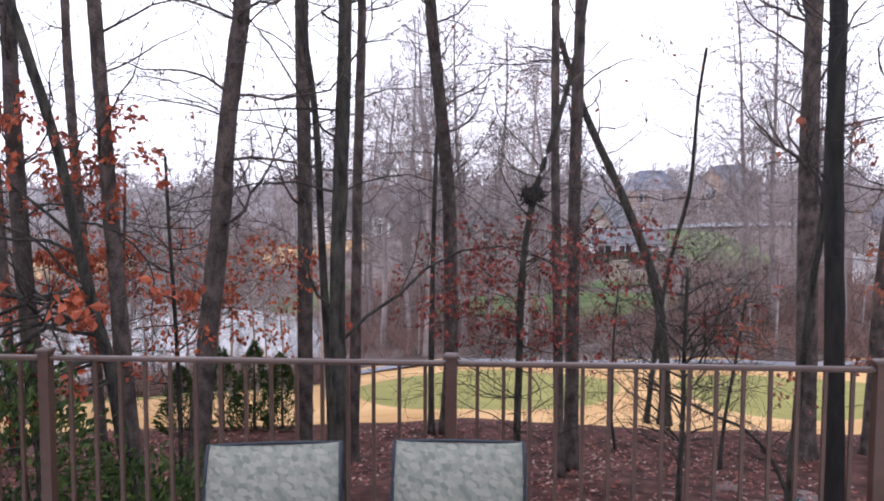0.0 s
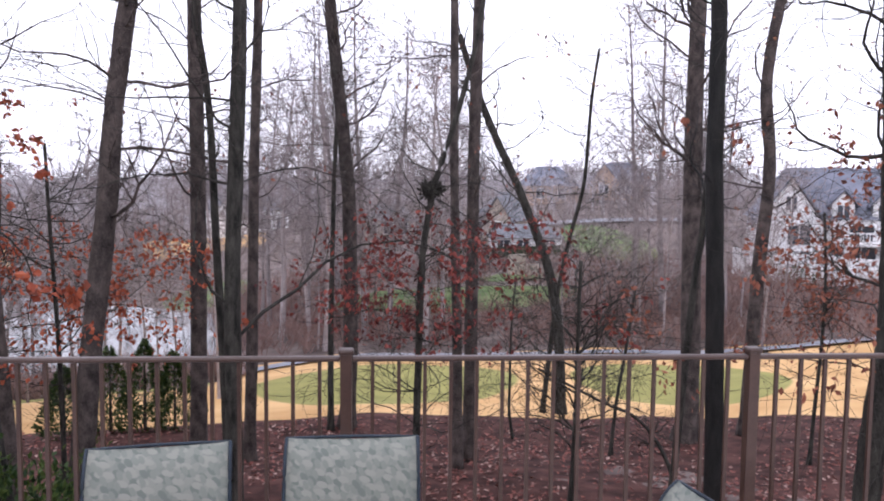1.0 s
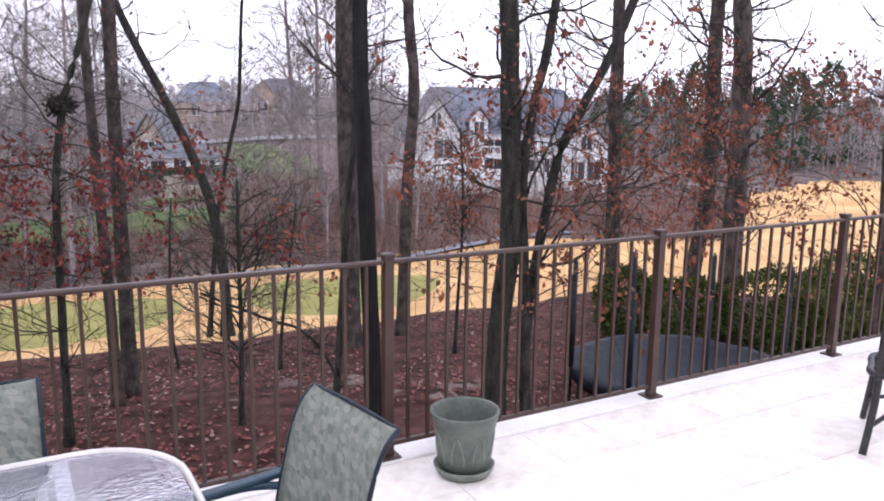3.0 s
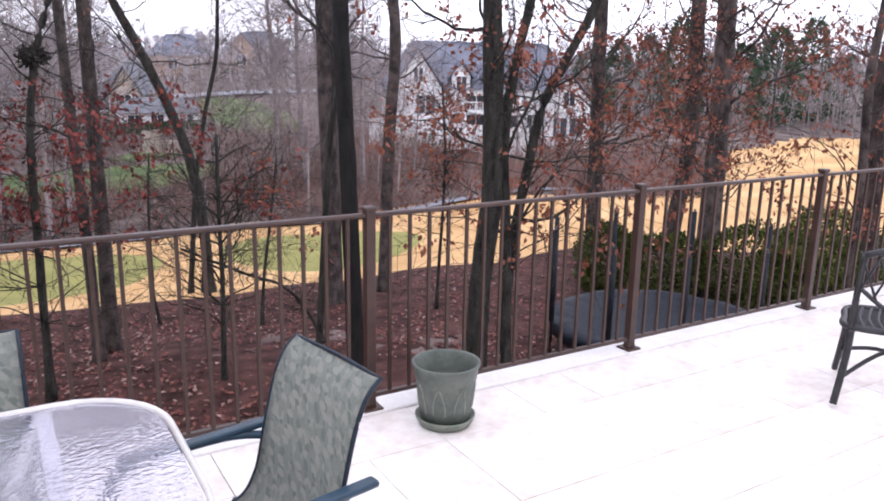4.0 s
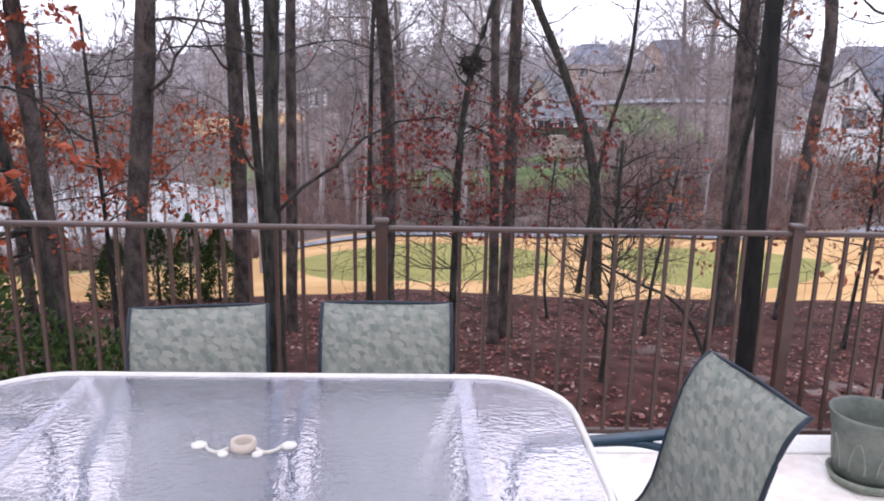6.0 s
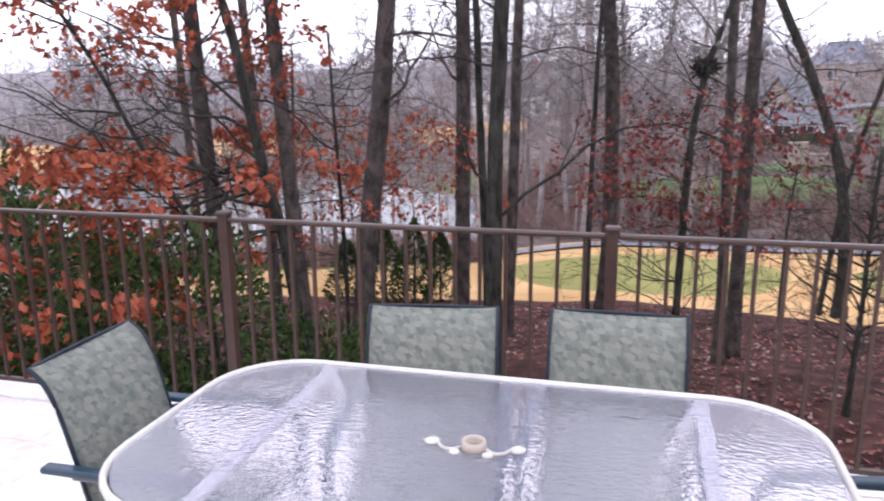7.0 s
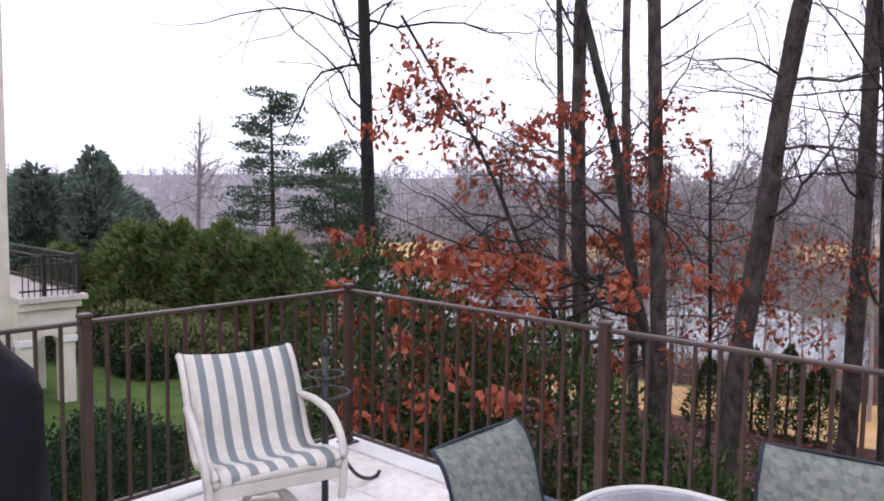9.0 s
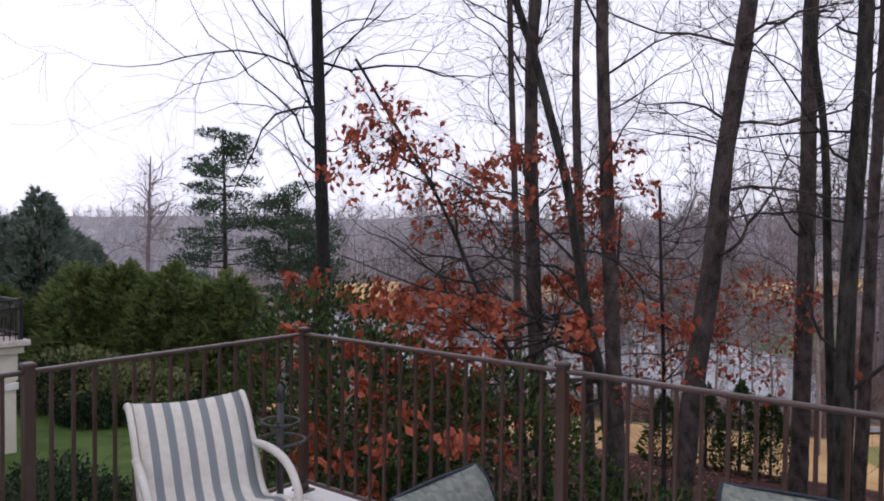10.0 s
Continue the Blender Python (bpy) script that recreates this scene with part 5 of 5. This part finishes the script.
# ---- houses ----
def house(m, w, d, eave, ridge, wall, roof, label, gables=(), windows=(), chimney=None):
    """A block with a gabled roof along x and front gables; front faces -y. windows: (x, z, width, height)."""
    t = thing("house", m, label, "house", "houses on the far slope")
    bm = box(-w / 2, w / 2, 0, d, -2.0, eave)
    part("wall", bm, wall, t)
    o = 0.35
    v = [(-w / 2 - o, -o, eave - 0.1), (w / 2 + o, -o, eave - 0.1), (w / 2 + o, d + o, eave - 0.1), (-w / 2 - o, d + o, eave - 0.1), (-w / 2 + d * 0.3, d / 2, ridge), (w / 2 - d * 0.3, d / 2, ridge)]
    r = link_mesh("roof", v, [(0, 1, 5, 4), (1, 2, 5), (2, 3, 4, 5), (3, 0, 4), (3, 2, 1, 0)], roof, t)
    if chimney:
        part("chimney", box(chimney - 0.5, chimney + 0.5, d / 2 - 0.4, d / 2 + 0.4, eave, ridge + 0.9), wall, r)
    for gx, gw, ge, gr, out in gables:
        gv = [(gx - gw / 2, -out, -2), (gx + gw / 2, -out, -2), (gx + gw / 2, -out, ge), (gx, -out, gr), (gx - gw / 2, -out, ge)]
        gv += [(x, d / 2, z) for x, _, z in gv]
        link_mesh("gable", gv, [(0, 1, 2, 3, 4), (1, 6, 7, 2), (5, 0, 4, 9), (2, 7, 8, 3), (4, 3, 8, 9)], wall, t)
        k = 0.3
        rv = [(gx - gw / 2 - k, -out - k, ge - 0.25), (gx, -out - k, gr + 0.1), (gx + gw / 2 + k, -out - k, ge - 0.25), (gx - gw / 2 - k, d / 2, ge - 0.25), (gx, d / 2, gr + 0.1), (gx + gw / 2 + k, d / 2, ge - 0.25)]
        rv += [(x, y, z + 0.15) for x, y, z in rv]
        link_mesh("gable_roof", rv, [(0, 3, 4, 1), (1, 4, 5, 2), (6, 7, 10, 9), (7, 8, 11, 10), (0, 1, 7, 6), (1, 2, 8, 7)], roof, t)
    for wx, wz, ww, wh, wy in windows:
        win = part("window", box(wx - ww / 2 - 0.08, wx + ww / 2 + 0.08, wy - 0.06, wy + 0.05, wz - 0.08, wz + wh + 0.08), WHITE_TRIM, t)
        part("pane", box(wx - ww / 2, wx - 0.03, wy - 0.08, wy - 0.055, wz, wz + wh), GLASS_DARK, win)
        part("pane", box(wx + 0.03, wx + ww / 2, wy - 0.08, wy - 0.055, wz, wz + wh), GLASS_DARK, win)
    return t


def on_land(r, a, turn=0.0, up=0.0):
    """A pose on the land at distance r and bearing a, facing the terrace, turned by so many degrees."""
    x, y = CX + r * math.sin(radians(a)), CY + r * math.cos(radians(a))
    return pose(x, y, ground_z(x, y) + up, 0, 0, -a + turn)


VILLA_GABLES = ((-5.9, 4.6, 3.7, 7.0, 1.5), (-2.2, 1.5, 5.2, 6.1, 0.12), (0.5, 1.5, 5.2, 6.1, 0.12), (6.6, 3.8, 3.2, 5.4, 1.3))
VILLA_WINDOWS = ((-7.1, 0.3, 1.3, 1.4, -1.55), (-5.2, 0.2, 1.5, 1.5, -1.55), (-5.3, 2.2, 1.5, 1.4, -1.55), (-5.9, 4.7, 0.7, 1.0, -1.55), (-2.2, 4.0, 0.8, 1.1, -0.17), (0.5, 4.0, 0.8, 1.1, -0.17), (-2.6, 0.2, 0.9, 1.9, -0.05), (-0.9, 0.1, 2.0, 1.9, -0.05), (1.6, 0.1, 2.2, 1.9, -0.05), (-0.9, 2.5, 1.6, 1.1, -0.05), (1.7, 2.5, 1.6, 1.1, -0.05), (3.9, 0.5, 0.9, 1.6, -0.05), (5.9, 0.4, 1.1, 1.5, -1.35), (7.3, 0.4, 1.1, 1.5, -1.35), (6.6, 2.9, 0.9, 1.1, -1.35))
villa = house(on_land(64, 34.3, 12, 0.5), 16.4, 8, 4.2, 8.0, WHITE_WALL, ROOF_SLATE, "large white house with slate roof above a retaining wall", VILLA_GABLES, VILLA_WINDOWS, 2.6)
part("balcony", box(-2.1, 3.0, -1.3, 0.0, 2.15, 2.4, 0.02), WHITE_TRIM, villa)
for x in (-2.0, 0.4, 2.85):
    part("balcony_post", box(x - 0.12, x + 0.12, -1.28, -1.04, -0.6, 2.15), WHITE_TRIM, villa)
for x in np.arange(-2.05, 3.0, 0.21):
    part("balcony_bar", box(x - 0.03, x + 0.03, -1.26, -1.2, 2.4, 3.05), WHITE_TRIM, villa)
part("balcony_rail", box(-2.1, 3.0, -1.28, -1.18, 3.05, 3.15), WHITE_TRIM, villa)
house(on_land(76, 8.55, -20), 4.8, 6, 2.4, 5.2, STONE_WALL, ROOF_GREY, "tan stone house with grey shingle roof", ((0.5, 2.8, 2.4, 4.6, 0.8),), ((0.5, 0.8, 1.1, 1.4, -0.85), (-1.7, 0.8, 0.9, 1.3, -0.05)))
house(on_land(70, 11.0, 8), 6.4, 4, 1.5, 2.6, WHITE_WALL, ROOF_GREY, "low white garden building with grey roof", (), ((-2.2, 0.2, 1.1, 1.0, -0.05), (-0.4, 0.2, 1.0, 1.0, -0.05), (2.0, 0.2, 1.1, 1.0, -0.05)))
house(on_land(96, -9.6, 10, 0.3), 9.5, 7, 2.9, 4.6, WHITE_WALL, ROOF_GREY, "white house glimpsed through bare trees", ((-2.4, 3.6, 2.8, 4.4, 0.7),), ((-2.4, 0.7, 1.4, 1.4, -0.75), (1.6, 0.7, 1.6, 1.5, -0.05), (3.6, 0.7, 0.9, 1.3, -0.05)))
house(on_land(82, 0.4, -6), 5.4, 5, 1.8, 3.6, STONE_WALL, ROOF_GREY, "pale stone house with white windows", (), ((-1.6, 0.3, 1.0, 1.2, -0.05), (0.2, 0.3, 1.0, 1.2, -0.05), (1.8, 0.3, 0.9, 1.2, -0.05)))
house(on_land(125, 17.4, -10), 9, 8, 3.2, 6.2, BRICK_WALL, ROOF_SLATE, "tan brick house with slate roof on the ridge", ((-1.8, 4.0, 3.2, 5.6, 0.8),), ((-1.8, 1.0, 1.3, 1.4, -0.85), (2.2, 1.0, 1.3, 1.4, -0.05)))
house(on_land(120, 12.8, 14), 8, 7, 3.0, 6.0, BRICK_WALL, ROOF_SLATE, "brick house with steep slate roof on the ridge", (), ((-2.0, 1.0, 1.2, 1.4, -0.05), (1.4, 1.0, 1.2, 1.4, -0.05)))


def garden_wall(name, r, a0, a1, h, material, label):
    """A freestanding garden wall following the slope."""
    v, f = [], []
    n = 12
    for k in range(n + 1):
        a = radians(a0 + (a1 - a0) * k / n)
        for dr, top in ((0, 0), (0, 1), (0.3, 1), (0.3, 0)):
            x, y = CX + (r + dr) * math.sin(a), CY + (r + dr) * math.cos(a)
            v.append((x, y, ground_z(x, y) + (h if top else -0.5)))
    for k in range(n):
        i = 4 * k
        f += [(i, i + 4, i + 5, i + 1), (i + 1, i + 5, i + 6, i + 2), (i + 2, i + 6, i + 7, i + 3)]
    f += [(0, 1, 2, 3), (4 * n + 3, 4 * n + 2, 4 * n + 1, 4 * n)]
    return tagged(link_mesh(name, v, f, material, None, label), "", "wall")


garden_wall("retaining_wall", 58, 25.6, 37.5, 2.1, WHITE_WALL, "long white retaining wall below the white house")
garden_wall("garden_wall", 57, 9.6, 10.9, 1.5, STONE_WALL, "short tan stone garden wall on the far slope")
garden_wall("garden_wall", 56.4, 11.0, 12.3, 0.8, STONE_WALL, "low tan stone garden wall on the far slope")
garden_wall("hedge_bank", 68, 5.5, 14.5, 0.9, mat("far_hedge", (0.015, 0.03, 0.015), (0.04, 0.06, 0.03), 1, 0.9, 0.5, fine=6, dist=0.1), "dark clipped hedge on the far slope")

rv, rf = [], []
for k in range(25):
    a = radians(9 + k * 0.6)
    for d in (-1.4, 1.4):
        r = 86 + d + 0.15 * k
        x, y = CX + r * math.sin(a), CY + r * math.cos(a)
        rv.append((x, y, ground_z(x, y) + 0.25))
    if k:
        rf.append((2 * k - 2, 2 * k - 1, 2 * k + 1, 2 * k))
tagged(link_mesh("road", rv, rf, PATH_GREY, None, "pale grey road crossing the far slope"), "", "road", "", "structure")


# ---- neighbouring house beyond the lawn ----
def neighbour():
    t = thing("neighbour_house", pose(0, 0, 0), "cream stucco neighbouring house with arched raised terrace", "house")
    g = -3.6
    part("wall", box(-28, -18.0, -9, 2.75, g, 8.5), STUCCO, t)
    win = part("window", box(-18.05, -17.96, 1.0, 2.1, 0.0, 2.3), WHITE_TRIM, t)
    part("pane", box(-17.97, -17.93, 1.08, 1.52, 0.08, 2.22), GLASS_DARK, win)
    part("pane", box(-17.97, -17.93, 1.58, 2.02, 0.08, 2.22), GLASS_DARK, win)
    part("window_sill", box(-18.0, -17.85, 0.9, 2.2, -0.1, 0.0), COPING, t)
    part("terrace_floor", box(-24, -17.45, 2.75, 4.2, -0.98, -0.85, 0.02), GROUT, t)
    part("terrace_cornice", box(-24, -17.55, 2.75, 4.1, -1.15, -0.98, 0.02), STUCCO, t)
    arch_v, arch_f, steps = [], [], 14
    for k in range(steps + 1):
        w = math.pi * k / steps
        y, z = 3.385 - 0.275 * math.cos(w), -2.03 + 0.27 * math.sin(w)
        for x in (-17.98, -17.68):
            arch_v += [(x, y, z), (x, y, -1.74)]
    for k in range(steps):
        i = 4 * k
        arch_f += [(i, i + 1, i + 5, i + 4), (i + 2, i + 6, i + 7, i + 3), (i, i + 4, i + 6, i + 2)]
    link_mesh("arch", arch_v, arch_f, STUCCO, t)
    part("terrace_beam", box(-24, -17.65, 2.75, 4.0, -1.75, -1.15), STUCCO, t)
    for x, y in ((-17.83, 3.82), (-17.83, 2.95), (-19.6, 3.82), (-21.4, 3.82)):
        c = part("column", box(x - 0.16, x + 0.16, y - 0.16, y + 0.16, g, -1.75, 0.02), STUCCO, t)
        part("capital", box(x - 0.21, x + 0.21, y - 0.19, y + 0.19, -1.95, -1.8, 0.01), COPING, c)
    for x0, x1, y0, y1 in ((-17.62, -17.58, 2.8, 4.06), (-24, -17.58, 4.02, 4.06)):
        for z in (-0.72, -0.16, 0.02):
            part("terrace_rail", box(x0, x1, y0, y1, z - 0.02, z + 0.02), BLACK_METAL, t)
    for y in np.arange(2.85, 4.0, 0.12):
        part("terrace_bar", box(-17.61, -17.59, y, y + 0.02, -0.85, 0.0), BLACK_METAL, t)
    for x in np.arange(-20.4, -17.6, 0.12):
        part("terrace_bar", box(x, x + 0.02, 4.03, 4.05, -0.85, 0.0), BLACK_METAL, t)
    for x, y in ((-17.6, 4.04), (-17.6, 3.3)):
        part("terrace_post", box(x - 0.04, x + 0.04, y - 0.04, y + 0.04, -0.85, 0.08), BLACK_METAL, t)
    return t


neighbour()


# ---- trampoline ----
def trampoline(m):
    t = thing("trampoline", m, "round black trampoline with blue pad and bare enclosure poles", "trampoline")
    turned("jumping_mat", [(0.0, 0.79), (1.52, 0.8), (1.52, 0.808), (0.0, 0.797)], MAT_TOP, t, 48)
    pad = turned("spring_pad", [(1.5, 0.79), (1.86, 0.62), (1.9, 0.62), (1.93, 0.82), (1.89, 0.87), (1.7, 0.89), (1.5, 0.85)], PAD_BLUE, t, 96)
    for v in pad.data.vertices:
        v.co.z += 0.03 * noise.noise((v.co.x * 3.1, v.co.y * 3.1, v.co.z * 2)) + 0.012 * noise.noise((v.co.x * 11, v.co.y * 11, 2))
    turned("frame_ring", [(1.8, 0.7), (1.84, 0.7), (1.85, 0.77), (1.79, 0.77)], BLACK_METAL, t, 48)
    for deg in (-90, -20, 28, 72, 122, 157, 200, 232):
        x, y = math.cos(radians(deg)), math.sin(radians(deg))
        rod("leg", [(1.82 * x, 1.82 * y, 0.74), (1.82 * x, 1.82 * y, 0.02)], 0.022, BLACK_METAL, t)
        p = rod("pole", [(1.96 * x, 1.96 * y, 0.1), (1.96 * x, 1.96 * y, 2.55)], 0.02, BLACK_METAL, t)
        rod("foam_sleeve", [(1.96 * x, 1.96 * y, 0.9), (1.96 * x, 1.96 * y, 2.5)], 0.046, NET, p)
    return t


trampoline(pose(10.1, 5.6, ground_z(10.1, 5.6)))


# ---- rest of the terrace furniture ----
def rocker(m):
    """Swivel rocker with striped sling; faces -y."""
    t = thing("swivel_rocker", m, "cream metal swivel rocker with blue-grey striped sling", "chair")
    prof = [(-0.28, 0.365), (-0.305, 0.39), (-0.29, 0.422), (-0.2, 0.428), (-0.06, 0.39), (0.04, 0.378), (0.115, 0.44), (0.2, 0.6), (0.295, 0.745), (0.37, 0.818), (0.405, 0.812)]
    sheet("sling", prof, 0.268, STRIPE, t, 0.02, 0.02, label="cream sling with blue-grey stripes")
    for s in (-1, 1):
        rod("side_rail", [(s * 0.287, y, z) for y, z in prof], 0.018, CREAM_FRAME, t)
        rod("arm", [(s * 0.29, 0.2, 0.6), (s * 0.312, 0.05, 0.605), (s * 0.328, -0.12, 0.575), (s * 0.328, -0.25, 0.49), (s * 0.318, -0.305, 0.37), (s * 0.308, -0.3, 0.22)], 0.021, CREAM_FRAME, t)
    part("apron", box(-0.3, 0.3, -0.305, -0.275, 0.315, 0.375, 0.008), CREAM_FRAME, t)
    rod("front_bar", [(-0.29, -0.29, 0.39), (0.29, -0.29, 0.39)], 0.018, CREAM_FRAME, t)
    part("seat_brace", box(-0.27, 0.27, -0.06, -0.02, 0.33, 0.37, 0.005), CREAM_FRAME, t)
    part("seat_brace", box(-0.27, 0.27, 0.1, 0.14, 0.33, 0.37, 0.005), CREAM_FRAME, t)
    turned("swivel_hub", [(0.06, 0.2), (0.08, 0.21), (0.08, 0.28), (0.12, 0.3), (0.12, 0.32), (0.05, 0.33)], CREAM_FRAME, t, 20)
    ring = [(0.29 * math.cos(2 * math.pi * k / 24), 0.29 * math.sin(2 * math.pi * k / 24), 0.03) for k in range(25)]
    rod("base_ring", ring, 0.018, CREAM_FRAME, t, 8, 2)
    for k in range(4):
        a = radians(45 + 90 * k)
        x, y = math.cos(a), math.sin(a)
        rod("base_leg", [(0.05 * x, 0.05 * y, 0.22), (0.16 * x, 0.16 * y, 0.2), (0.27 * x, 0.27 * y, 0.06), (0.29 * x, 0.29 * y, 0.03)], 0.016, CREAM_FRAME, t)
    for s in (-1, 1):
        rod("rocker_spring", [(s * 0.1, -0.15, 0.33), (s * 0.1, 0.0, 0.3), (s * 0.1, 0.15, 0.33)], 0.016, CREAM_FRAME, t)
    return t


rocker(pose(-3.05, -1.165, 0.014, 0, 0, 73))


def plant_stand(m):
    """Black scrolled stand with rings and curled feet."""
    t = thing("plant_stand", m, "black wrought-iron stand with rings and scrolled feet", "stand")
    rod("pole", [(0, 0, 0.0), (0, 0, 0.82)], 0.019, BLACK_METAL, t)
    turned("finial", [(0.0, 0.8), (0.024, 0.81), (0.02, 0.84), (0.028, 0.86), (0.01, 0.89), (0.0, 0.9)], BLACK_METAL, t, 14)
    for z, r in ((0.7, 0.1), (0.6, 0.13)):
        rod("ring", [(r * math.cos(2 * math.pi * k / 16), r * math.sin(2 * math.pi * k / 16), z) for k in range(17)], 0.007, BLACK_METAL, t, 6, 2)
        for k in range(4):
            a = radians(45 + 90 * k)
            rod("ring_arm", [(0, 0, z - 0.04), (r * 0.6 * math.cos(a), r * 0.6 * math.sin(a), z - 0.02), (r * math.cos(a), r * math.sin(a), z), (r * 1.25 * math.cos(a), r * 1.25 * math.sin(a), z + 0.03)], 0.006, BLACK_METAL, t, 6)
    for deg in (95, 150, 205):
        x, y = math.cos(radians(deg)), math.sin(radians(deg))
        rod("foot", [(0, 0, 0.3), (0.12 * x, 0.12 * y, 0.22), (0.24 * x, 0.24 * y, 0.08), (0.34 * x, 0.34 * y, 0.02), (0.42 * x, 0.42 * y, 0.012), (0.45 * x, 0.45 * y, 0.035)], 0.011, BLACK_METAL, t, 8)
    return t


plant_stand(pose(-3.12, -0.69, 0))


def cast_chair(m):
    """Cast-metal chair with a lattice back and pierced seat; faces -y."""
    t = thing("cast_metal_chair", m, "black cast-metal garden chair with lattice back", "chair")
    rod("seat_rim", [(-0.2, 0.2, 0.43), (0.2, 0.2, 0.43), (0.23, 0.0, 0.43), (0.2, -0.2, 0.43), (0.0, -0.24, 0.43), (-0.2, -0.2, 0.43), (-0.23, 0.0, 0.43), (-0.2, 0.2, 0.43)], 0.018, BLACK_METAL, t)
    for k in range(9):
        x = -0.18 + 0.045 * k
        rod("seat_slat", [(x, 0.2, 0.435), (x + 0.02, 0.0, 0.43), (x, -0.21, 0.435)], 0.007, BLACK_METAL, t, 6)
        y = -0.18 + 0.045 * k
        rod("seat_slat", [(-0.21, y, 0.432), (0.0, y + 0.02, 0.428), (0.21, y, 0.432)], 0.007, BLACK_METAL, t, 6)
    for s in (-1, 1):
        rod("front_leg", [(s * 0.2, -0.2, 0.42), (s * 0.21, -0.22, 0.25), (s * 0.23, -0.27, 0.02)], 0.018, BLACK_METAL, t)
        rod("back_leg", [(s * 0.2, 0.2, 0.42), (s * 0.21, 0.23, 0.25), (s * 0.24, 0.3, 0.02)], 0.02, BLACK_METAL, t)
        rod("back_post", [(s * 0.2, 0.2, 0.42), (s * 0.2, 0.23, 0.6), (s * 0.19, 0.27, 0.84)], 0.017, BLACK_METAL, t)
        rod("brace", [(s * 0.22, 0.25, 0.16), (0, 0.0, 0.26), (-s * 0.22, -0.24, 0.16)], 0.012, BLACK_METAL, t)
    rod("top_rail", [(-0.19, 0.27, 0.84), (0.0, 0.29, 0.9), (0.19, 0.27, 0.84)], 0.018, BLACK_METAL, t)
    rod("back_bow", [(-0.19, 0.25, 0.66), (0.0, 0.24, 0.54), (0.19, 0.25, 0.66)], 0.012, BLACK_METAL, t)
    for k in range(-2, 3):
        rod("lattice", [(0.08 * k - 0.05, 0.245, 0.6), (0.08 * k + 0.05, 0.28, 0.86)], 0.007, BLACK_METAL, t, 6)
        rod("lattice", [(0.08 * k + 0.05, 0.245, 0.6), (0.08 * k - 0.05, 0.28, 0.86)], 0.007, BLACK_METAL, t, 6)
    return t


cast_chair(pose(4.4, -1.2, 0, 0, 0, 122.7))


def covered_grill(m):
    """A draped cover, fuller at the foot, with folds."""
    v, f, n = [], [], 48
    rows = [(0.02, 1.03), (0.3, 1.02), (0.6, 1.0), (0.82, 1.0), (0.9, 0.96), (1.0, 0.8), (1.1, 0.7), (1.18, 0.62), (1.22, 0.45), (1.235, 0.15)]
    for z, s in rows:
        for k in range(n):
            a = 2 * math.pi * k / n
            c, q = math.cos(a), math.sin(a)
            p = (abs(c) ** 5 + abs(q) ** 5) ** (-0.2)
            fold = 1 + (0.03 * math.sin(9 * a + 2 * math.sin(3 * a)) * (1.1 - z) if z < 1.05 else 0) + 0.015 * noise.noise((c * 3, q * 3, z * 4))
            v.append((0.62 * s * p * c * fold, (0.34 if z < 0.86 else 0.3) * min(s * 1.05, 1.03) * p * q * fold, z))
    for r in range(len(rows) - 1):
        for k in range(n):
            i, j = r * n + k, r * n + (k + 1) % n
            f.append((i, j, j + n, i + n))
    f.append(tuple((len(rows) - 1) * n + k for k in range(n)))
    t = thing("covered_grill", m, "barbecue grill under a black vinyl cover", "grill")
    link_mesh("cover", v, f, COVER, t, "", True)
    for s in (-1, 1):
        turned("wheel", [(0.05, -0.02), (0.07, -0.02), (0.07, 0.02), (0.05, 0.02)], BLACK_METAL, t, 16).matrix_basis = pose(s * 0.45, 0.0, 0.072, 90, 0, 0)
    return t


covered_grill(pose(-3.34, -2.72, 0.014, 0, 0, 84)).scale = (1, 1, 1.07)

# ---- terrace paving, tile by tile ----
floor = thing("floor", pose(0, 0, 0), "pale travertine terrace paving in staggered courses", "paving", "", "structure")


def paving():
    random.seed(9)
    courses, y = [], -0.066
    sizes = (0.405, 0.61, 0.405, 0.2, 0.61)
    k, shared, far_v, far_f, near = 0, {}, [], [], 0
    while y > DECK_Y0 + 0.05:
        dep = sizes[k % 5]
        x = DECK_X0 + 0.176
        i = k * 2
        while x < DECK_X1:
            wid = (0.61, 0.405, 0.81, 0.405, 0.61)[i % 5]
            i += 1
            w = min(wid, DECK_X1 - x)
            d = min(dep, y - DECK_Y0)
            if w > 0.05:
                if y > -3.2 and x < 5.6 and near < 280:
                    near += 1
                    key = (round(w, 3), round(d, 3))
                    if key not in shared:
                        shared[key] = part("tile", box(0.002, w - 0.002, -d + 0.002, -0.002, -0.03, 0.0, 0.0015), TILE, floor)
                        shared[key].location = (x, y, rnd(-0.0012, 0.0012))
                    else:
                        share("tile", shared[key], floor, x, y, rnd(-0.0012, 0.0012))
                else:
                    b = len(far_v)
                    far_v += [(x + 0.004, y - 0.004, 0), (x + w - 0.004, y - 0.004, 0), (x + w - 0.004, y - d + 0.004, 0), (x + 0.004, y - d + 0.004, 0)]
                    far_v += [(a, c, -0.03) for a, c, _ in far_v[b:b + 4]]
                    far_f += [(b + 3, b + 2, b + 1, b), (b, b + 1, b + 5, b + 4), (b + 1, b + 2, b + 6, b + 5), (b + 2, b + 3, b + 7, b + 6), (b + 3, b, b + 4, b + 7)]
            x += wid
        y -= dep
        k += 1
    tagged(link_mesh("far_tiles", far_v, far_f, TILE, floor), "", "", "", "stuff")


paving()
